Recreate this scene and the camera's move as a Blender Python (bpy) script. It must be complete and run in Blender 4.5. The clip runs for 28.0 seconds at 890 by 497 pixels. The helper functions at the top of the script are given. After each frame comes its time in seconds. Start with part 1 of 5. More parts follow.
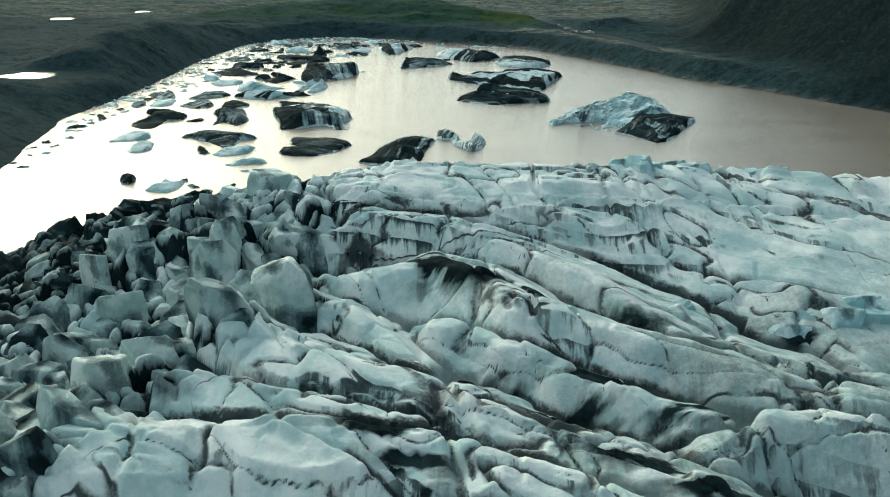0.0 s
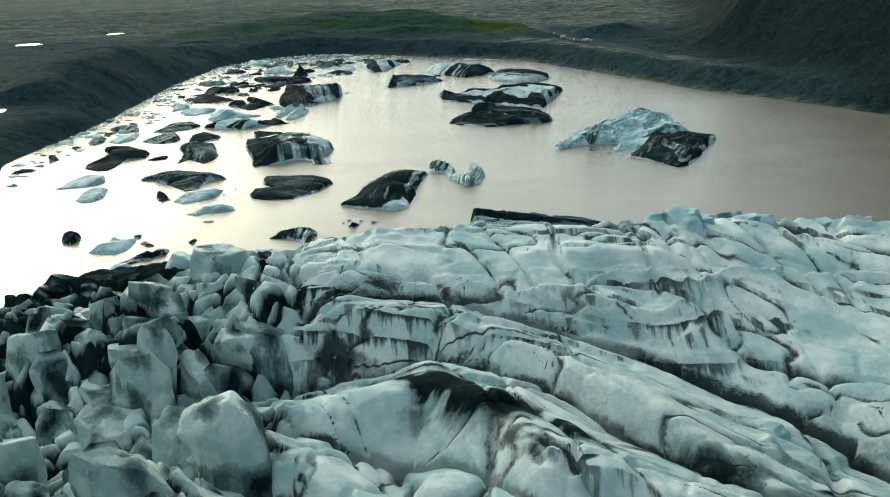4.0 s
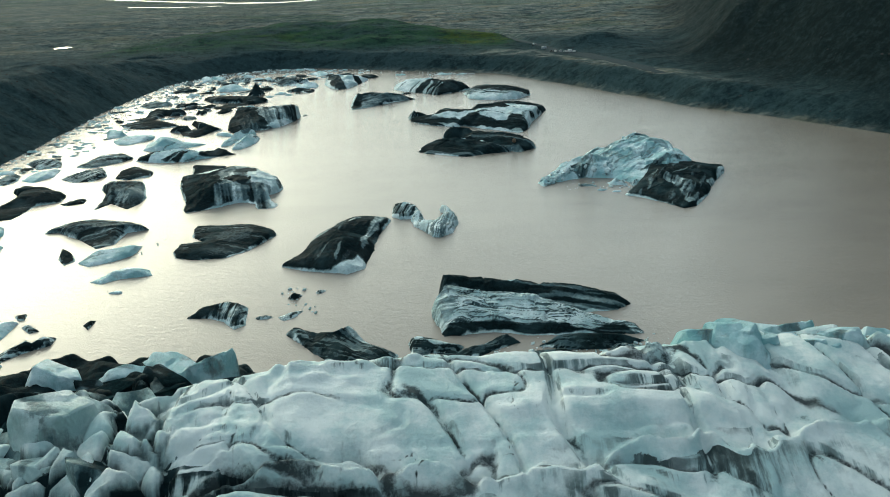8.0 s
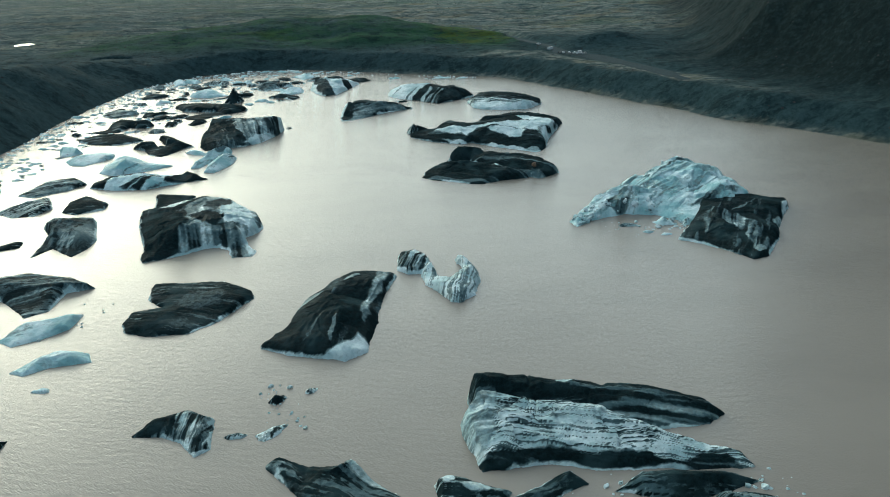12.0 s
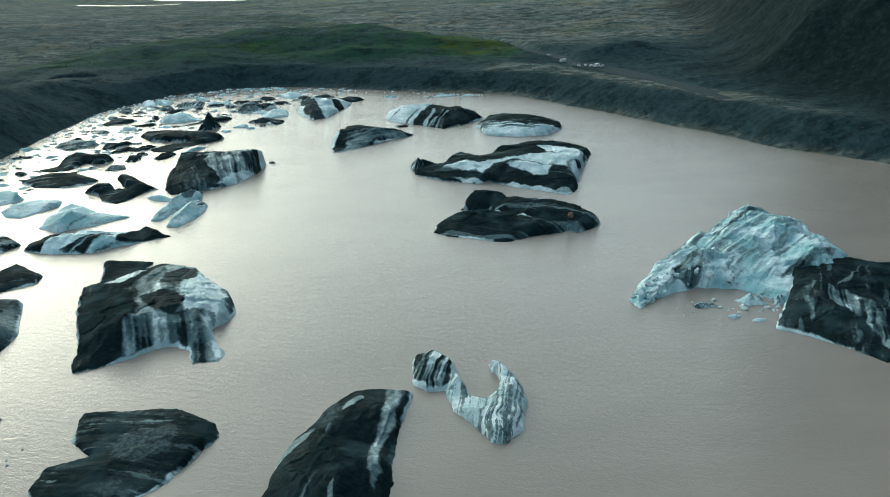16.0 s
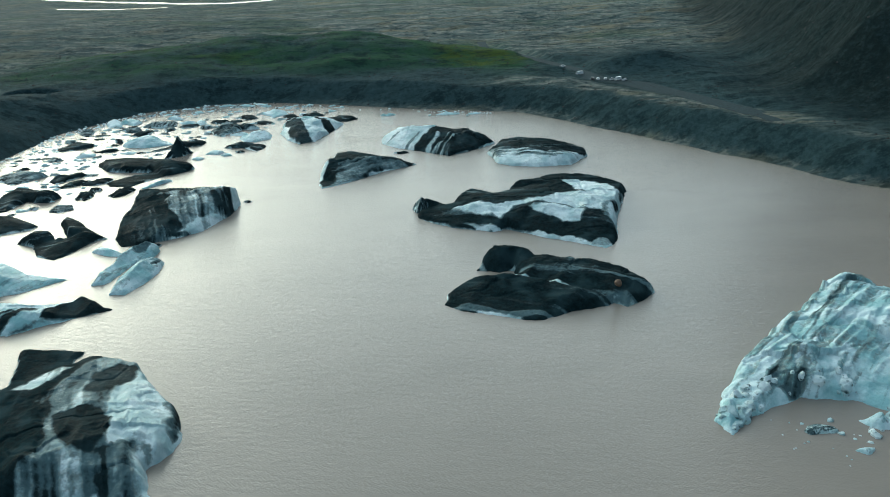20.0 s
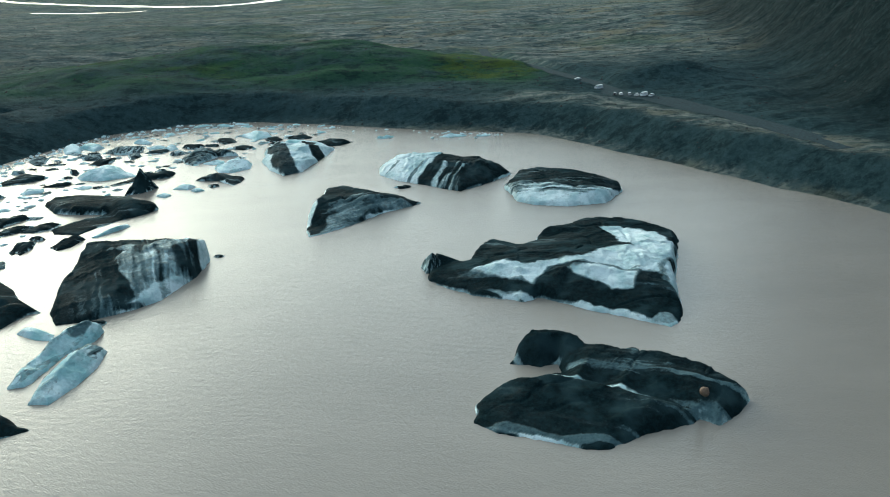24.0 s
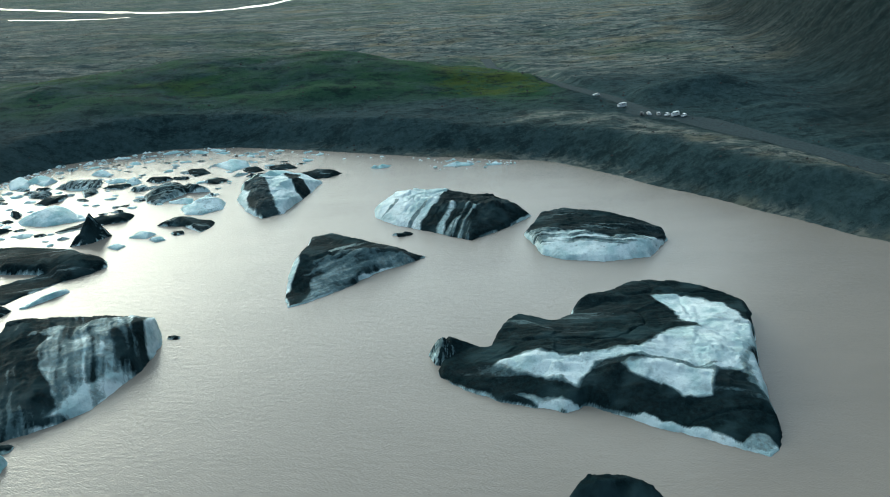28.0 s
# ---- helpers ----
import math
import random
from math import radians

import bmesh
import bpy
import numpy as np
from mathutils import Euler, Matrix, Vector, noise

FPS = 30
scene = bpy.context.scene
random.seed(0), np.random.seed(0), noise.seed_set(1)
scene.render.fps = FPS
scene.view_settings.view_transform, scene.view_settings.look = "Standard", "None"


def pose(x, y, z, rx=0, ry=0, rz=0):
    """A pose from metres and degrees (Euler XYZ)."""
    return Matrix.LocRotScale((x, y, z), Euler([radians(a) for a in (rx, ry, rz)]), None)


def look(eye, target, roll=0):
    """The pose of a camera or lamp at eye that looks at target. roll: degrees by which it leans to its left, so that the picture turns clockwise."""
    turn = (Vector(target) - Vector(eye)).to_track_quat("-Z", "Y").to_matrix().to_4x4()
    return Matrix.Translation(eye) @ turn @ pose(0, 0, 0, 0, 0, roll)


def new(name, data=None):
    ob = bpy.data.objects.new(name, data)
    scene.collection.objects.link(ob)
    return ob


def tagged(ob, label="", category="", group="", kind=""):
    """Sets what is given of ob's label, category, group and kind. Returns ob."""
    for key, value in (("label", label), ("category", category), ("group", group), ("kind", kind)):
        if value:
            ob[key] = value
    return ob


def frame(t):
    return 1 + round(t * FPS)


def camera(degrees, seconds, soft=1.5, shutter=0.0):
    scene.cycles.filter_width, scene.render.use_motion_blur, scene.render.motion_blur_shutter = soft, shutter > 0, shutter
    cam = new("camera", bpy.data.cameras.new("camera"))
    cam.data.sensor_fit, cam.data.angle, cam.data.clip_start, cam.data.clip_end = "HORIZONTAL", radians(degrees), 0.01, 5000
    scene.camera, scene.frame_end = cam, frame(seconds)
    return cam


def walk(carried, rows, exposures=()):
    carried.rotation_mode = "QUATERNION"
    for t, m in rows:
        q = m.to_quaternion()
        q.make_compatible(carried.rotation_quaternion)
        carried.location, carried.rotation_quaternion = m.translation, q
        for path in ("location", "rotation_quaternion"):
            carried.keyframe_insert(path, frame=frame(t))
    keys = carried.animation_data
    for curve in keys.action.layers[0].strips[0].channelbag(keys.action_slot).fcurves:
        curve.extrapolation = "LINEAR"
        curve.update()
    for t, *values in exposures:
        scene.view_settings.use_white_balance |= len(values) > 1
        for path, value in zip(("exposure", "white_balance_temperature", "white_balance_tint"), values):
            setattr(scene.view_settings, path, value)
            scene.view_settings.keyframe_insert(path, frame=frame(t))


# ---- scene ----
from mathutils import geometry

cam = camera(56.2, 28.0, 1.0)

PATH = [
    (0, (-2.35, -86.13, 108.48), (0.09, 7.36, 73.09), 0.70),
    (0.5, (-2.57, -80.20, 108.32), (-0.34, 13.34, 73.02), 0.38),
    (1, (-2.64, -73.74, 108.21), (-0.54, 19.85, 73.04), 0.06),
    (1.5, (-2.60, -66.80, 108.13), (-0.57, 26.84, 73.11), -0.24),
    (2, (-2.51, -59.43, 108.07), (-0.45, 34.27, 73.20), -0.51),
    (2.5, (-2.38, -51.80, 108.02), (-0.21, 41.94, 73.26), -0.74),
    (3, (-2.17, -43.98, 107.97), (0.19, 49.78, 73.30), -0.95),
    (3.5, (-1.84, -36.10, 107.93), (0.78, 57.67, 73.28), -1.13),
    (5.5, (2.34, -4.14, 107.36), (6.01, 89.66, 72.88), -1.71),
    (6, (3.79, 4.48, 107.30), (7.78, 98.31, 72.95), -1.78),
    (6.5, (5.10, 13.22, 107.23), (9.39, 107.07, 72.98), -1.80),
    (7, (6.21, 22.07, 107.14), (10.78, 115.93, 72.95), -1.78),
    (7.5, (7.05, 30.99, 107.01), (11.92, 124.85, 72.85), -1.74),
    (8, (7.54, 39.92, 106.83), (12.72, 133.76, 72.67), -1.69),
    (8.5, (7.62, 48.78, 106.63), (13.16, 142.59, 72.44), -1.62),
    (9, (7.33, 57.56, 106.46), (13.22, 151.33, 72.22), -1.52),
    (9.5, (6.72, 66.29, 106.42), (12.93, 160.00, 72.08), -1.43),
    (10, (5.88, 75.02, 106.52), (12.34, 168.66, 72.03), -1.36),
    (10.5, (4.82, 83.76, 106.70), (11.48, 177.31, 72.02), -1.32),
    (11, (3.54, 92.52, 106.85), (10.36, 186.00, 71.99), -1.32),
    (11.5, (2.10, 101.44, 106.89), (9.06, 194.85, 71.88), -1.32),
    (12, (0.58, 110.60, 106.83), (7.63, 203.96, 71.69), -1.32),
    (12.5, (-0.92, 120.12, 106.69), (6.18, 213.42, 71.42), -1.30),
    (14.5, (-3.37, 160.93, 106.78), (4.27, 254.19, 71.50), -1.61),
    (15, (-3.68, 170.30, 106.83), (4.20, 263.57, 71.61), -1.63),
    (15.5, (-3.65, 179.47, 106.84), (4.43, 272.75, 71.70), -1.66),
    (16, (-3.31, 188.51, 106.80), (4.93, 281.80, 71.74), -1.70),
    (16.5, (-2.72, 197.46, 106.68), (5.61, 290.77, 71.70), -1.75),
    (17, (-2.09, 206.41, 106.47), (6.28, 299.75, 71.56), -1.80),
    (17.5, (-1.61, 215.39, 106.20), (6.79, 308.74, 71.34), -1.82),
    (18, (-1.37, 224.35, 105.90), (7.08, 317.70, 71.05), -1.79),
    (18.5, (-1.35, 233.28, 105.62), (7.17, 326.61, 70.75), -1.74),
    (19, (-1.48, 242.18, 105.35), (7.13, 335.50, 70.45), -1.70),
    (19.5, (-1.71, 251.08, 105.10), (6.99, 344.38, 70.19), -1.71),
    (20, (-2.02, 259.97, 104.89), (6.79, 353.26, 69.95), -1.76),
    (20.5, (-2.35, 268.82, 104.73), (6.56, 362.08, 69.75), -1.82),
    (21, (-2.70, 277.59, 104.62), (6.33, 370.83, 69.60), -1.88),
    (21.5, (-3.00, 286.27, 104.57), (6.14, 379.47, 69.50), -1.92),
    (23.5, (-3.25, 320.62, 104.37), (6.54, 413.75, 69.29), -2.03),
    (24, (-3.39, 328.16, 103.91), (6.55, 421.32, 68.96), -1.89),
    (24.5, (-3.33, 335.73, 103.48), (6.70, 428.93, 68.64), -1.82),
    (25, (-3.09, 343.69, 103.10), (6.97, 436.90, 68.31), -1.84),
    (25.5, (-2.66, 351.88, 102.80), (7.40, 445.10, 68.02), -1.95),
    (26, (-2.11, 360.07, 102.56), (7.92, 453.29, 67.79), -2.09),
    (26.5, (-1.56, 367.96, 102.40), (8.46, 461.21, 67.69), -2.18),
    (27, (-1.10, 375.79, 102.38), (8.97, 469.05, 67.73), -2.21),
    (27.5, (-0.84, 383.94, 102.51), (9.40, 477.19, 67.86), -2.21),
    (28, (-0.79, 392.68, 102.83), (9.75, 485.85, 68.06), -2.20),
]
walk(cam, [(t, look(eye, target, roll)) for t, eye, target, roll in PATH],
     exposures=[(0.0, 0.95, 6080, -9), (6.0, 0.91, 6020, -9), (10.0, 0.88, 5700, -9), (14.0, 0.94, 5600, -9), (20.0, 1.0, 5500, -9), (28.0, 1.14, 5450, -9)])

# ---- world, sun ----
SUN_AZ, SUN_EL = -27.0, 16.0
world = bpy.data.worlds.new("world")
scene.world = world
world.use_nodes = True
wn = world.node_tree
sky = wn.nodes.new("ShaderNodeTexSky")
sky.sky_type = "NISHITA"
sky.sun_disc = False
sky.sun_elevation = radians(SUN_EL)
sky.sun_rotation = radians(SUN_AZ)
sky.dust_density = 6.0
sky.air_density = 0.7
wn.links.new(sky.outputs[0], wn.nodes["Background"].inputs[0])
wn.nodes["Background"].inputs[1].default_value = 0.055
veil = wn.nodes.new("ShaderNodeBackground")
veil.inputs[0].default_value, veil.inputs[1].default_value = (0.87, 0.93, 1.0, 1), 0.165
both = wn.nodes.new("ShaderNodeAddShader")
wn.links.new(wn.nodes["Background"].outputs[0], both.inputs[0])
wn.links.new(veil.outputs[0], both.inputs[1])
wn.links.new(both.outputs[0], wn.nodes["World Output"].inputs[0])
lamp = bpy.data.lights.new("sun", "SUN")
lamp.energy, lamp.angle, lamp.color = 1.1, radians(105), (1.0, 0.96, 0.91)
to_sun = Vector((math.sin(radians(SUN_AZ)) * math.cos(radians(SUN_EL)), math.cos(radians(SUN_AZ)) * math.cos(radians(SUN_EL)), math.sin(radians(SUN_EL))))
new("sun", lamp).matrix_world = look(to_sun * 900, (0, 0, 0))


# ---- noise on arrays ----
def lattice(ix, iy, seed):
    h = (ix.astype(np.int64) * 374761393 + iy.astype(np.int64) * 668265263 + seed * 974634777) & 0xFFFFFFFF
    h = ((h ^ (h >> 13)) * 1274126177) & 0xFFFFFFFF
    return ((h ^ (h >> 16)) & 0xFFFFFF) / float(0xFFFFFF)


def vnoise(x, y, seed=0):
    x, y = np.asarray(x, float), np.asarray(y, float)
    ix, iy = np.floor(x), np.floor(y)
    fx, fy = x - ix, y - iy
    fx, fy = fx * fx * (3 - 2 * fx), fy * fy * (3 - 2 * fy)
    a, b = lattice(ix, iy, seed), lattice(ix + 1, iy, seed)
    c, d = lattice(ix, iy + 1, seed), lattice(ix + 1, iy + 1, seed)
    return (a + (b - a) * fx) * (1 - fy) + (c + (d - c) * fx) * fy


def fbm(x, y, seed=0, octaves=4):
    """Layered noise, about -1 to 1."""
    total, amp, norm = 0.0, 1.0, 0.0
    for k in range(octaves):
        total = total + amp * (vnoise(x * 2**k, y * 2**k, seed + 17 * k) * 2 - 1)
        norm += amp
        amp *= 0.5
    return total / norm


def ridged(x, y, seed=0, octaves=3):
    total, amp, norm = 0.0, 1.0, 0.0
    for k in range(octaves):
        total = total + amp * (1 - np.abs(vnoise(x * 2**k, y * 2**k, seed + 31 * k) * 2 - 1) * 1.6)
        norm += amp
        amp *= 0.5
    return total / norm


def cells(x, y, seed=0):
    """Scattered points: distances to the nearest and second nearest, a random number of the nearest, and the way from it."""
    ix, iy = np.floor(x), np.floor(y)
    f1, f2, who = np.full(x.shape, 9.0), np.full(x.shape, 9.0), np.zeros(x.shape)
    ox, oy = np.zeros(x.shape), np.zeros(x.shape)
    for dx in (-1, 0, 1):
        for dy in (-1, 0, 1):
            jx, jy = ix + dx, iy + dy
            px, py = jx + lattice(jx, jy, seed), jy + lattice(jx, jy, seed + 5)
            d = np.hypot(px - x, py - y)
            near = d < f1
            f2 = np.where(near, f1, np.minimum(f2, d))
            who = np.where(near, lattice(jx, jy, seed + 9), who)
            ox, oy = np.where(near, x - px, ox), np.where(near, y - py, oy)
            f1 = np.where(near, d, f1)
    return f1, f2, who, ox, oy


def tilted(x, y, seed, drop):
    """Blocks with tilted plane tops: height, distance to the joint, random number."""
    f1, f2, who, ox, oy = cells(x, y, seed)
    a, b = who * 7919 % 1 - 0.5, who * 10473 % 1 - 0.5
    return (who - 0.5) * drop + 1.6 * drop * (a * ox + b * oy), f2 - f1, who


def smooth(a, b, x):
    t = np.clip((x - a) / (b - a), 0, 1)
    return t * t * (3 - 2 * t)


def inside_distance(x, y, outline):
    """Signed distance to a closed outline, positive inside."""
    best, odd = np.full(x.shape, 1e9), np.zeros(x.shape, bool)
    for (ax, ay), (bx, by) in zip(outline, outline[1:] + outline[:1]):
        ex, ey = bx - ax, by - ay
        k = np.clip(((x - ax) * ex + (y - ay) * ey) / (ex * ex + ey * ey + 1e-9), 0, 1)
        best = np.minimum(best, np.hypot(x - ax - k * ex, y - ay - k * ey))
        odd ^= ((ay > y) != (by > y)) & (x < ex * (y - ay) / (by - ay + 1e-12) + ax)
    return np.where(odd, best, -best)


def along(x, y, line):
    """Nearest point of a crest line of (x, y, z): its distance, height, and on which side (positive: beyond it)."""
    best, z, side = np.full(x.shape, 1e9), np.zeros(x.shape), np.zeros(x.shape)
    for (ax, ay, az), (bx, by, bz) in zip(line, line[1:]):
        ex, ey = bx - ax, by - ay
        k = np.clip(((x - ax) * ex + (y - ay) * ey) / (ex * ex + ey * ey), 0, 1)
        d = np.hypot(x - ax - k * ex, y - ay - k * ey)
        near = d < best
        best, z = np.where(near, d, best), np.where(near, az + k * (bz - az), z)
        side = np.where(near, ex * (y - ay) - ey * (x - ax), side)
    return best, z, side


def facets(x, y, points):
    """Height over a grid of a net of flat triangles through a few (x, y, z)."""
    flat = [Vector((p[0], p[1])) for p in points]
    verts, _, faces, source, _, _ = geometry.delaunay_2d_cdt(flat, [], [], 0, 0.01)
    high = [points[k[0]][2] for k in source]
    z = np.full(x.shape, np.nan)
    for i, j, k in faces:
        (ax, ay), (bx, by), (cx, cy) = verts[i], verts[j], verts[k]
        area = (bx - ax) * (cy - ay) - (cx - ax) * (by - ay)
        if abs(area) < 1e-6:
            continue
        u = ((x - ax) * (cy - ay) - (cx - ax) * (y - ay)) / area
        v = ((bx - ax) * (y - ay) - (x - ax) * (by - ay)) / area
        inside = (u >= -1e-6) & (v >= -1e-6) & (u + v <= 1 + 1e-6)
        z = np.where(inside, high[i] + u * (high[j] - high[i]) + v * (high[k] - high[i]), z)
    return np.where(np.isnan(z), 0.0, z)


def softened(z, turns):
    for turn in range(turns):
        z = np.pad(z, 1, mode="edge")
        z = (z[1:-1, 1:-1] * 2 + z[:-2, 1:-1] + z[2:, 1:-1] + z[1:-1, :-2] + z[1:-1, 2:]) / 6
    return z


# ---- meshes ----
def sheet(name, x, y, z, keep, material, attributes=(), parent=None, flat=False):
    """One mesh from a grid of heights; cells with no kept corner are left out."""
    n, m = x.shape
    index = np.arange(n * m).reshape(n, m)
    quads = np.stack([index[:-1, :-1], index[:-1, 1:], index[1:, 1:], index[1:, :-1]], -1).reshape(-1, 4)
    alive = keep.ravel()[quads].any(1)
    quads = quads[alive]
    used = np.unique(quads)
    remap = np.zeros(n * m, np.int64)
    remap[used] = np.arange(len(used))
    mesh = bpy.data.meshes.new(name)
    points = np.stack([x.ravel(), y.ravel(), z.ravel()], 1)[used]
    mesh.vertices.add(len(points))
    mesh.vertices.foreach_set("co", points.ravel())
    mesh.loops.add(quads.size)
    mesh.loops.foreach_set("vertex_index", remap[quads].ravel().astype(np.int32))
    mesh.polygons.add(len(quads))
    mesh.polygons.foreach_set("loop_start", (np.arange(len(quads)) * 4).astype(np.int32))
    mesh.polygons.foreach_set("use_smooth", np.full(len(quads), not flat))
    for key, values in attributes:
        mesh.attributes.new(key, "FLOAT", "POINT").data.foreach_set("value", values.ravel()[used].astype(np.float32))
    mesh.update(calc_edges=True)
    mesh.materials.append(material)
    ob = new(name, mesh)
    ob.parent = parent
    return ob


def part(name, bm, material, parent=None, label="", smooth_faces=False):
    mesh = bpy.data.meshes.new(name)
    bm.to_mesh(mesh)
    bm.free()
    mesh.materials.append(material)
    if smooth_faces:
        mesh.polygons.foreach_set("use_smooth", np.ones(len(mesh.polygons), bool))
    ob = new(name, mesh)
    ob.parent = parent
    return tagged(ob, label)


# ---- materials ----
def material(name):
    m = bpy.data.materials.new(name)
    m.use_nodes = True
    nodes, links = m.node_tree.nodes, m.node_tree.links
    return m, nodes, links, nodes["Principled BSDF"]


def add(nodes, kind, **values):
    node = nodes.new(kind)
    for key, value in values.items():
        if key in node.inputs:
            node.inputs[key].default_value = value
    return node


def mixed(nodes, links, factor, a, b):
    node = nodes.new("ShaderNodeMix")
    node.data_type = "RGBA"
    for slot, value in ((0, factor), (6, a), (7, b)):
        if isinstance(value, bpy.types.NodeSocket):
            links.new(value, node.inputs[slot])
        else:
            node.inputs[slot].default_value = value if slot == 0 else (*value, 1)
    return node.outputs[2]


def scaled(nodes, links, scale, detail=5.0, rough=0.6, stretch=(1, 1, 1), turn=0.0):
    place = nodes.new("ShaderNodeNewGeometry")
    mapping = nodes.new("ShaderNodeMapping")
    mapping.vector_type = "TEXTURE"
    mapping.inputs["Scale"].default_value = tuple(1 / v for v in stretch)
    mapping.inputs["Rotation"].default_value = (0, 0, radians(turn))
    links.new(place.outputs["Position"], mapping.inputs["Vector"])
    node = add(nodes, "ShaderNodeTexNoise", Scale=scale, Detail=detail, Roughness=rough)
    links.new(mapping.outputs[0], node.inputs["Vector"])
    return node.outputs["Fac"]


def ramp(nodes, links, value, low, high):
    node = nodes.new("ShaderNodeMapRange")
    node.interpolation_type = "SMOOTHSTEP"
    node.inputs["From Min"].default_value, node.inputs["From Max"].default_value = low, high
    links.new(value, node.inputs["Value"])
    return node.outputs[0]


def maths(nodes, links, kind, a, b):
    node = nodes.new("ShaderNodeMath")
    node.operation = kind
    for slot, value in ((0, a), (1, b)):
        if isinstance(value, bpy.types.NodeSocket):
            links.new(value, node.inputs[slot])
        else:
            node.inputs[slot].default_value = value
    return node.outputs[0]


def bump(nodes, links, shader, height, strength, distance):
    node = add(nodes, "ShaderNodeBump", Strength=strength, Distance=distance)
    links.new(height, node.inputs["Height"])
    links.new(node.outputs[0], shader.inputs["Normal"])


def ice_material(name, deep, pale, layered=False, vary=0.0):
    """Clean ice from deep to pale, grey stains and black ash by the mesh's debris; layered: ash along the glacier's
    ledges and seams, and the dark of deep gaps painted at the ridge feet.
    """
    m, nodes, links, shader = material(name)

    def value(key):
        node = nodes.new("ShaderNodeAttribute")
        node.attribute_name = key
        return node.outputs["Fac"]

    def times(a, b):
        return maths(nodes, links, "MULTIPLY", a, b)

    def plus(a, b):
        return maths(nodes, links, "ADD", a, b)

    broad, fine = scaled(nodes, links, 0.09, 6.0, 0.65), scaled(nodes, links, 0.9, 9.0, 0.72)
    mottle = scaled(nodes, links, 0.28, 7.0, 0.7, (1, 1, 0.6))
    drips = scaled(nodes, links, 0.42 if layered else 0.6, 6.0, 0.66, (1, 0.11, 0.10) if layered else (1, 1, 0.09))
    debris = value("debris")
    clean = mixed(nodes, links, ramp(nodes, links, broad, 0.38, 0.62), deep, pale)
    clean = mixed(nodes, links, times(ramp(nodes, links, mottle, 0.48, 0.72), 0.16 if layered else 0.55), clean, tuple(0.55 * c for c in deep))
    if vary:
        chance = nodes.new("ShaderNodeObjectInfo").outputs["Random"]
        clean = mixed(nodes, links, times(chance, 0.5), clean, tuple(0.62 * c for c in deep))
        debris = plus(debris, times(maths(nodes, links, "SUBTRACT", chance, 0.5), vary))
    relief, dark = plus(fine, mottle), None
    place = nodes.new("ShaderNodeNewGeometry")
    split = nodes.new("ShaderNodeSeparateXYZ")
    links.new(place.outputs["Normal"], split.inputs[0])
    if not layered:
        thin = scaled(nodes, links, 0.42, 5.0, 0.6, (1, 1, 0.05))
        wash = times(ramp(nodes, links, split.outputs["Z"], 0.78, 0.52), times(ramp(nodes, links, thin, 0.46, 0.60), ramp(nodes, links, debris, 0.95, 0.65)))
        debris = maths(nodes, links, "SUBTRACT", debris, times(wash, 0.20))
    if layered:
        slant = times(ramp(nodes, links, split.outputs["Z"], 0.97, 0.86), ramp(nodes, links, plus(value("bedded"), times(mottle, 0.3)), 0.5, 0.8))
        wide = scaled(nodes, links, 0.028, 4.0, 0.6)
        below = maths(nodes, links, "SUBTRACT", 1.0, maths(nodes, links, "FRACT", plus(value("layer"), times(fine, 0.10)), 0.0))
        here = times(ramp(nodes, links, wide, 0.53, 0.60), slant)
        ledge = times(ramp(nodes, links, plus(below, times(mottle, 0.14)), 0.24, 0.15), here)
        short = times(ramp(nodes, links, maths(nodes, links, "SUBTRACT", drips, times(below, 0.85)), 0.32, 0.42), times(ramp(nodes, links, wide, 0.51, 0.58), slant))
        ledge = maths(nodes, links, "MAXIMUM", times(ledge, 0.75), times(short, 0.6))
        hang = ramp(nodes, links, maths(nodes, links, "SUBTRACT", drips, times(below, 0.26)), 0.37, 0.50)
        hang = times(times(hang, slant), ramp(nodes, links, wide, 0.40, 0.56))
        a = maths(nodes, links, "ABSOLUTE", plus(value("seam_a"), times(maths(nodes, links, "SUBTRACT", fine, 0.5), 0.04)), 0.0)
        b = maths(nodes, links, "ABSOLUTE", plus(value("seam_b"), times(maths(nodes, links, "SUBTRACT", fine, 0.5), 0.05)), 0.0)
        seam = maths(nodes, links, "MAXIMUM", times(ramp(nodes, links, a, 0.034, 0.008), ramp(nodes, links, broad, 0.40, 0.54)), times(ramp(nodes, links, b, 0.020, 0.005), ramp(nodes, links, broad, 0.50, 0.42)))
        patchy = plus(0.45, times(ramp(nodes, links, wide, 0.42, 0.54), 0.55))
        # dark of the narrow gaps under the ridges, painted in with the ash colour
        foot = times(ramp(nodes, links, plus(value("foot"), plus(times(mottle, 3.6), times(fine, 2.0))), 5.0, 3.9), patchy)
        joint = times(ramp(nodes, links, plus(value("joint"), times(fine, 0.06)), 0.056, 0.036), plus(0.5, times(ramp(nodes, links, mottle, 0.40, 0.55), 0.5)))
        seam = maths(nodes, links, "MAXIMUM", seam, joint)
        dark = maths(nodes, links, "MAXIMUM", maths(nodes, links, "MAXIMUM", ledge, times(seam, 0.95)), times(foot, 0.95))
        debris = plus(debris, times(hang, 0.46))
        relief = maths(nodes, links, "SUBTRACT", relief, times(dark, 0.9))
    sheen = scaled(nodes, links, 0.11, 2.5, 0.5)
    soot = mixed(nodes, links, ramp(nodes, links, fine, 0.34, 0.7), (0.0040, 0.0095, 0.0105), (0.013, 0.026, 0.029))
    soot = mixed(nodes, links, times(ramp(nodes, links, sheen, 0.46, 0.70), 0.7), soot, (0.032, 0.057, 0.062))
    soot = mixed(nodes, links, times(ramp(nodes, links, drips, 0.56, 0.78), 0.36), soot, (0.048, 0.080, 0.087))
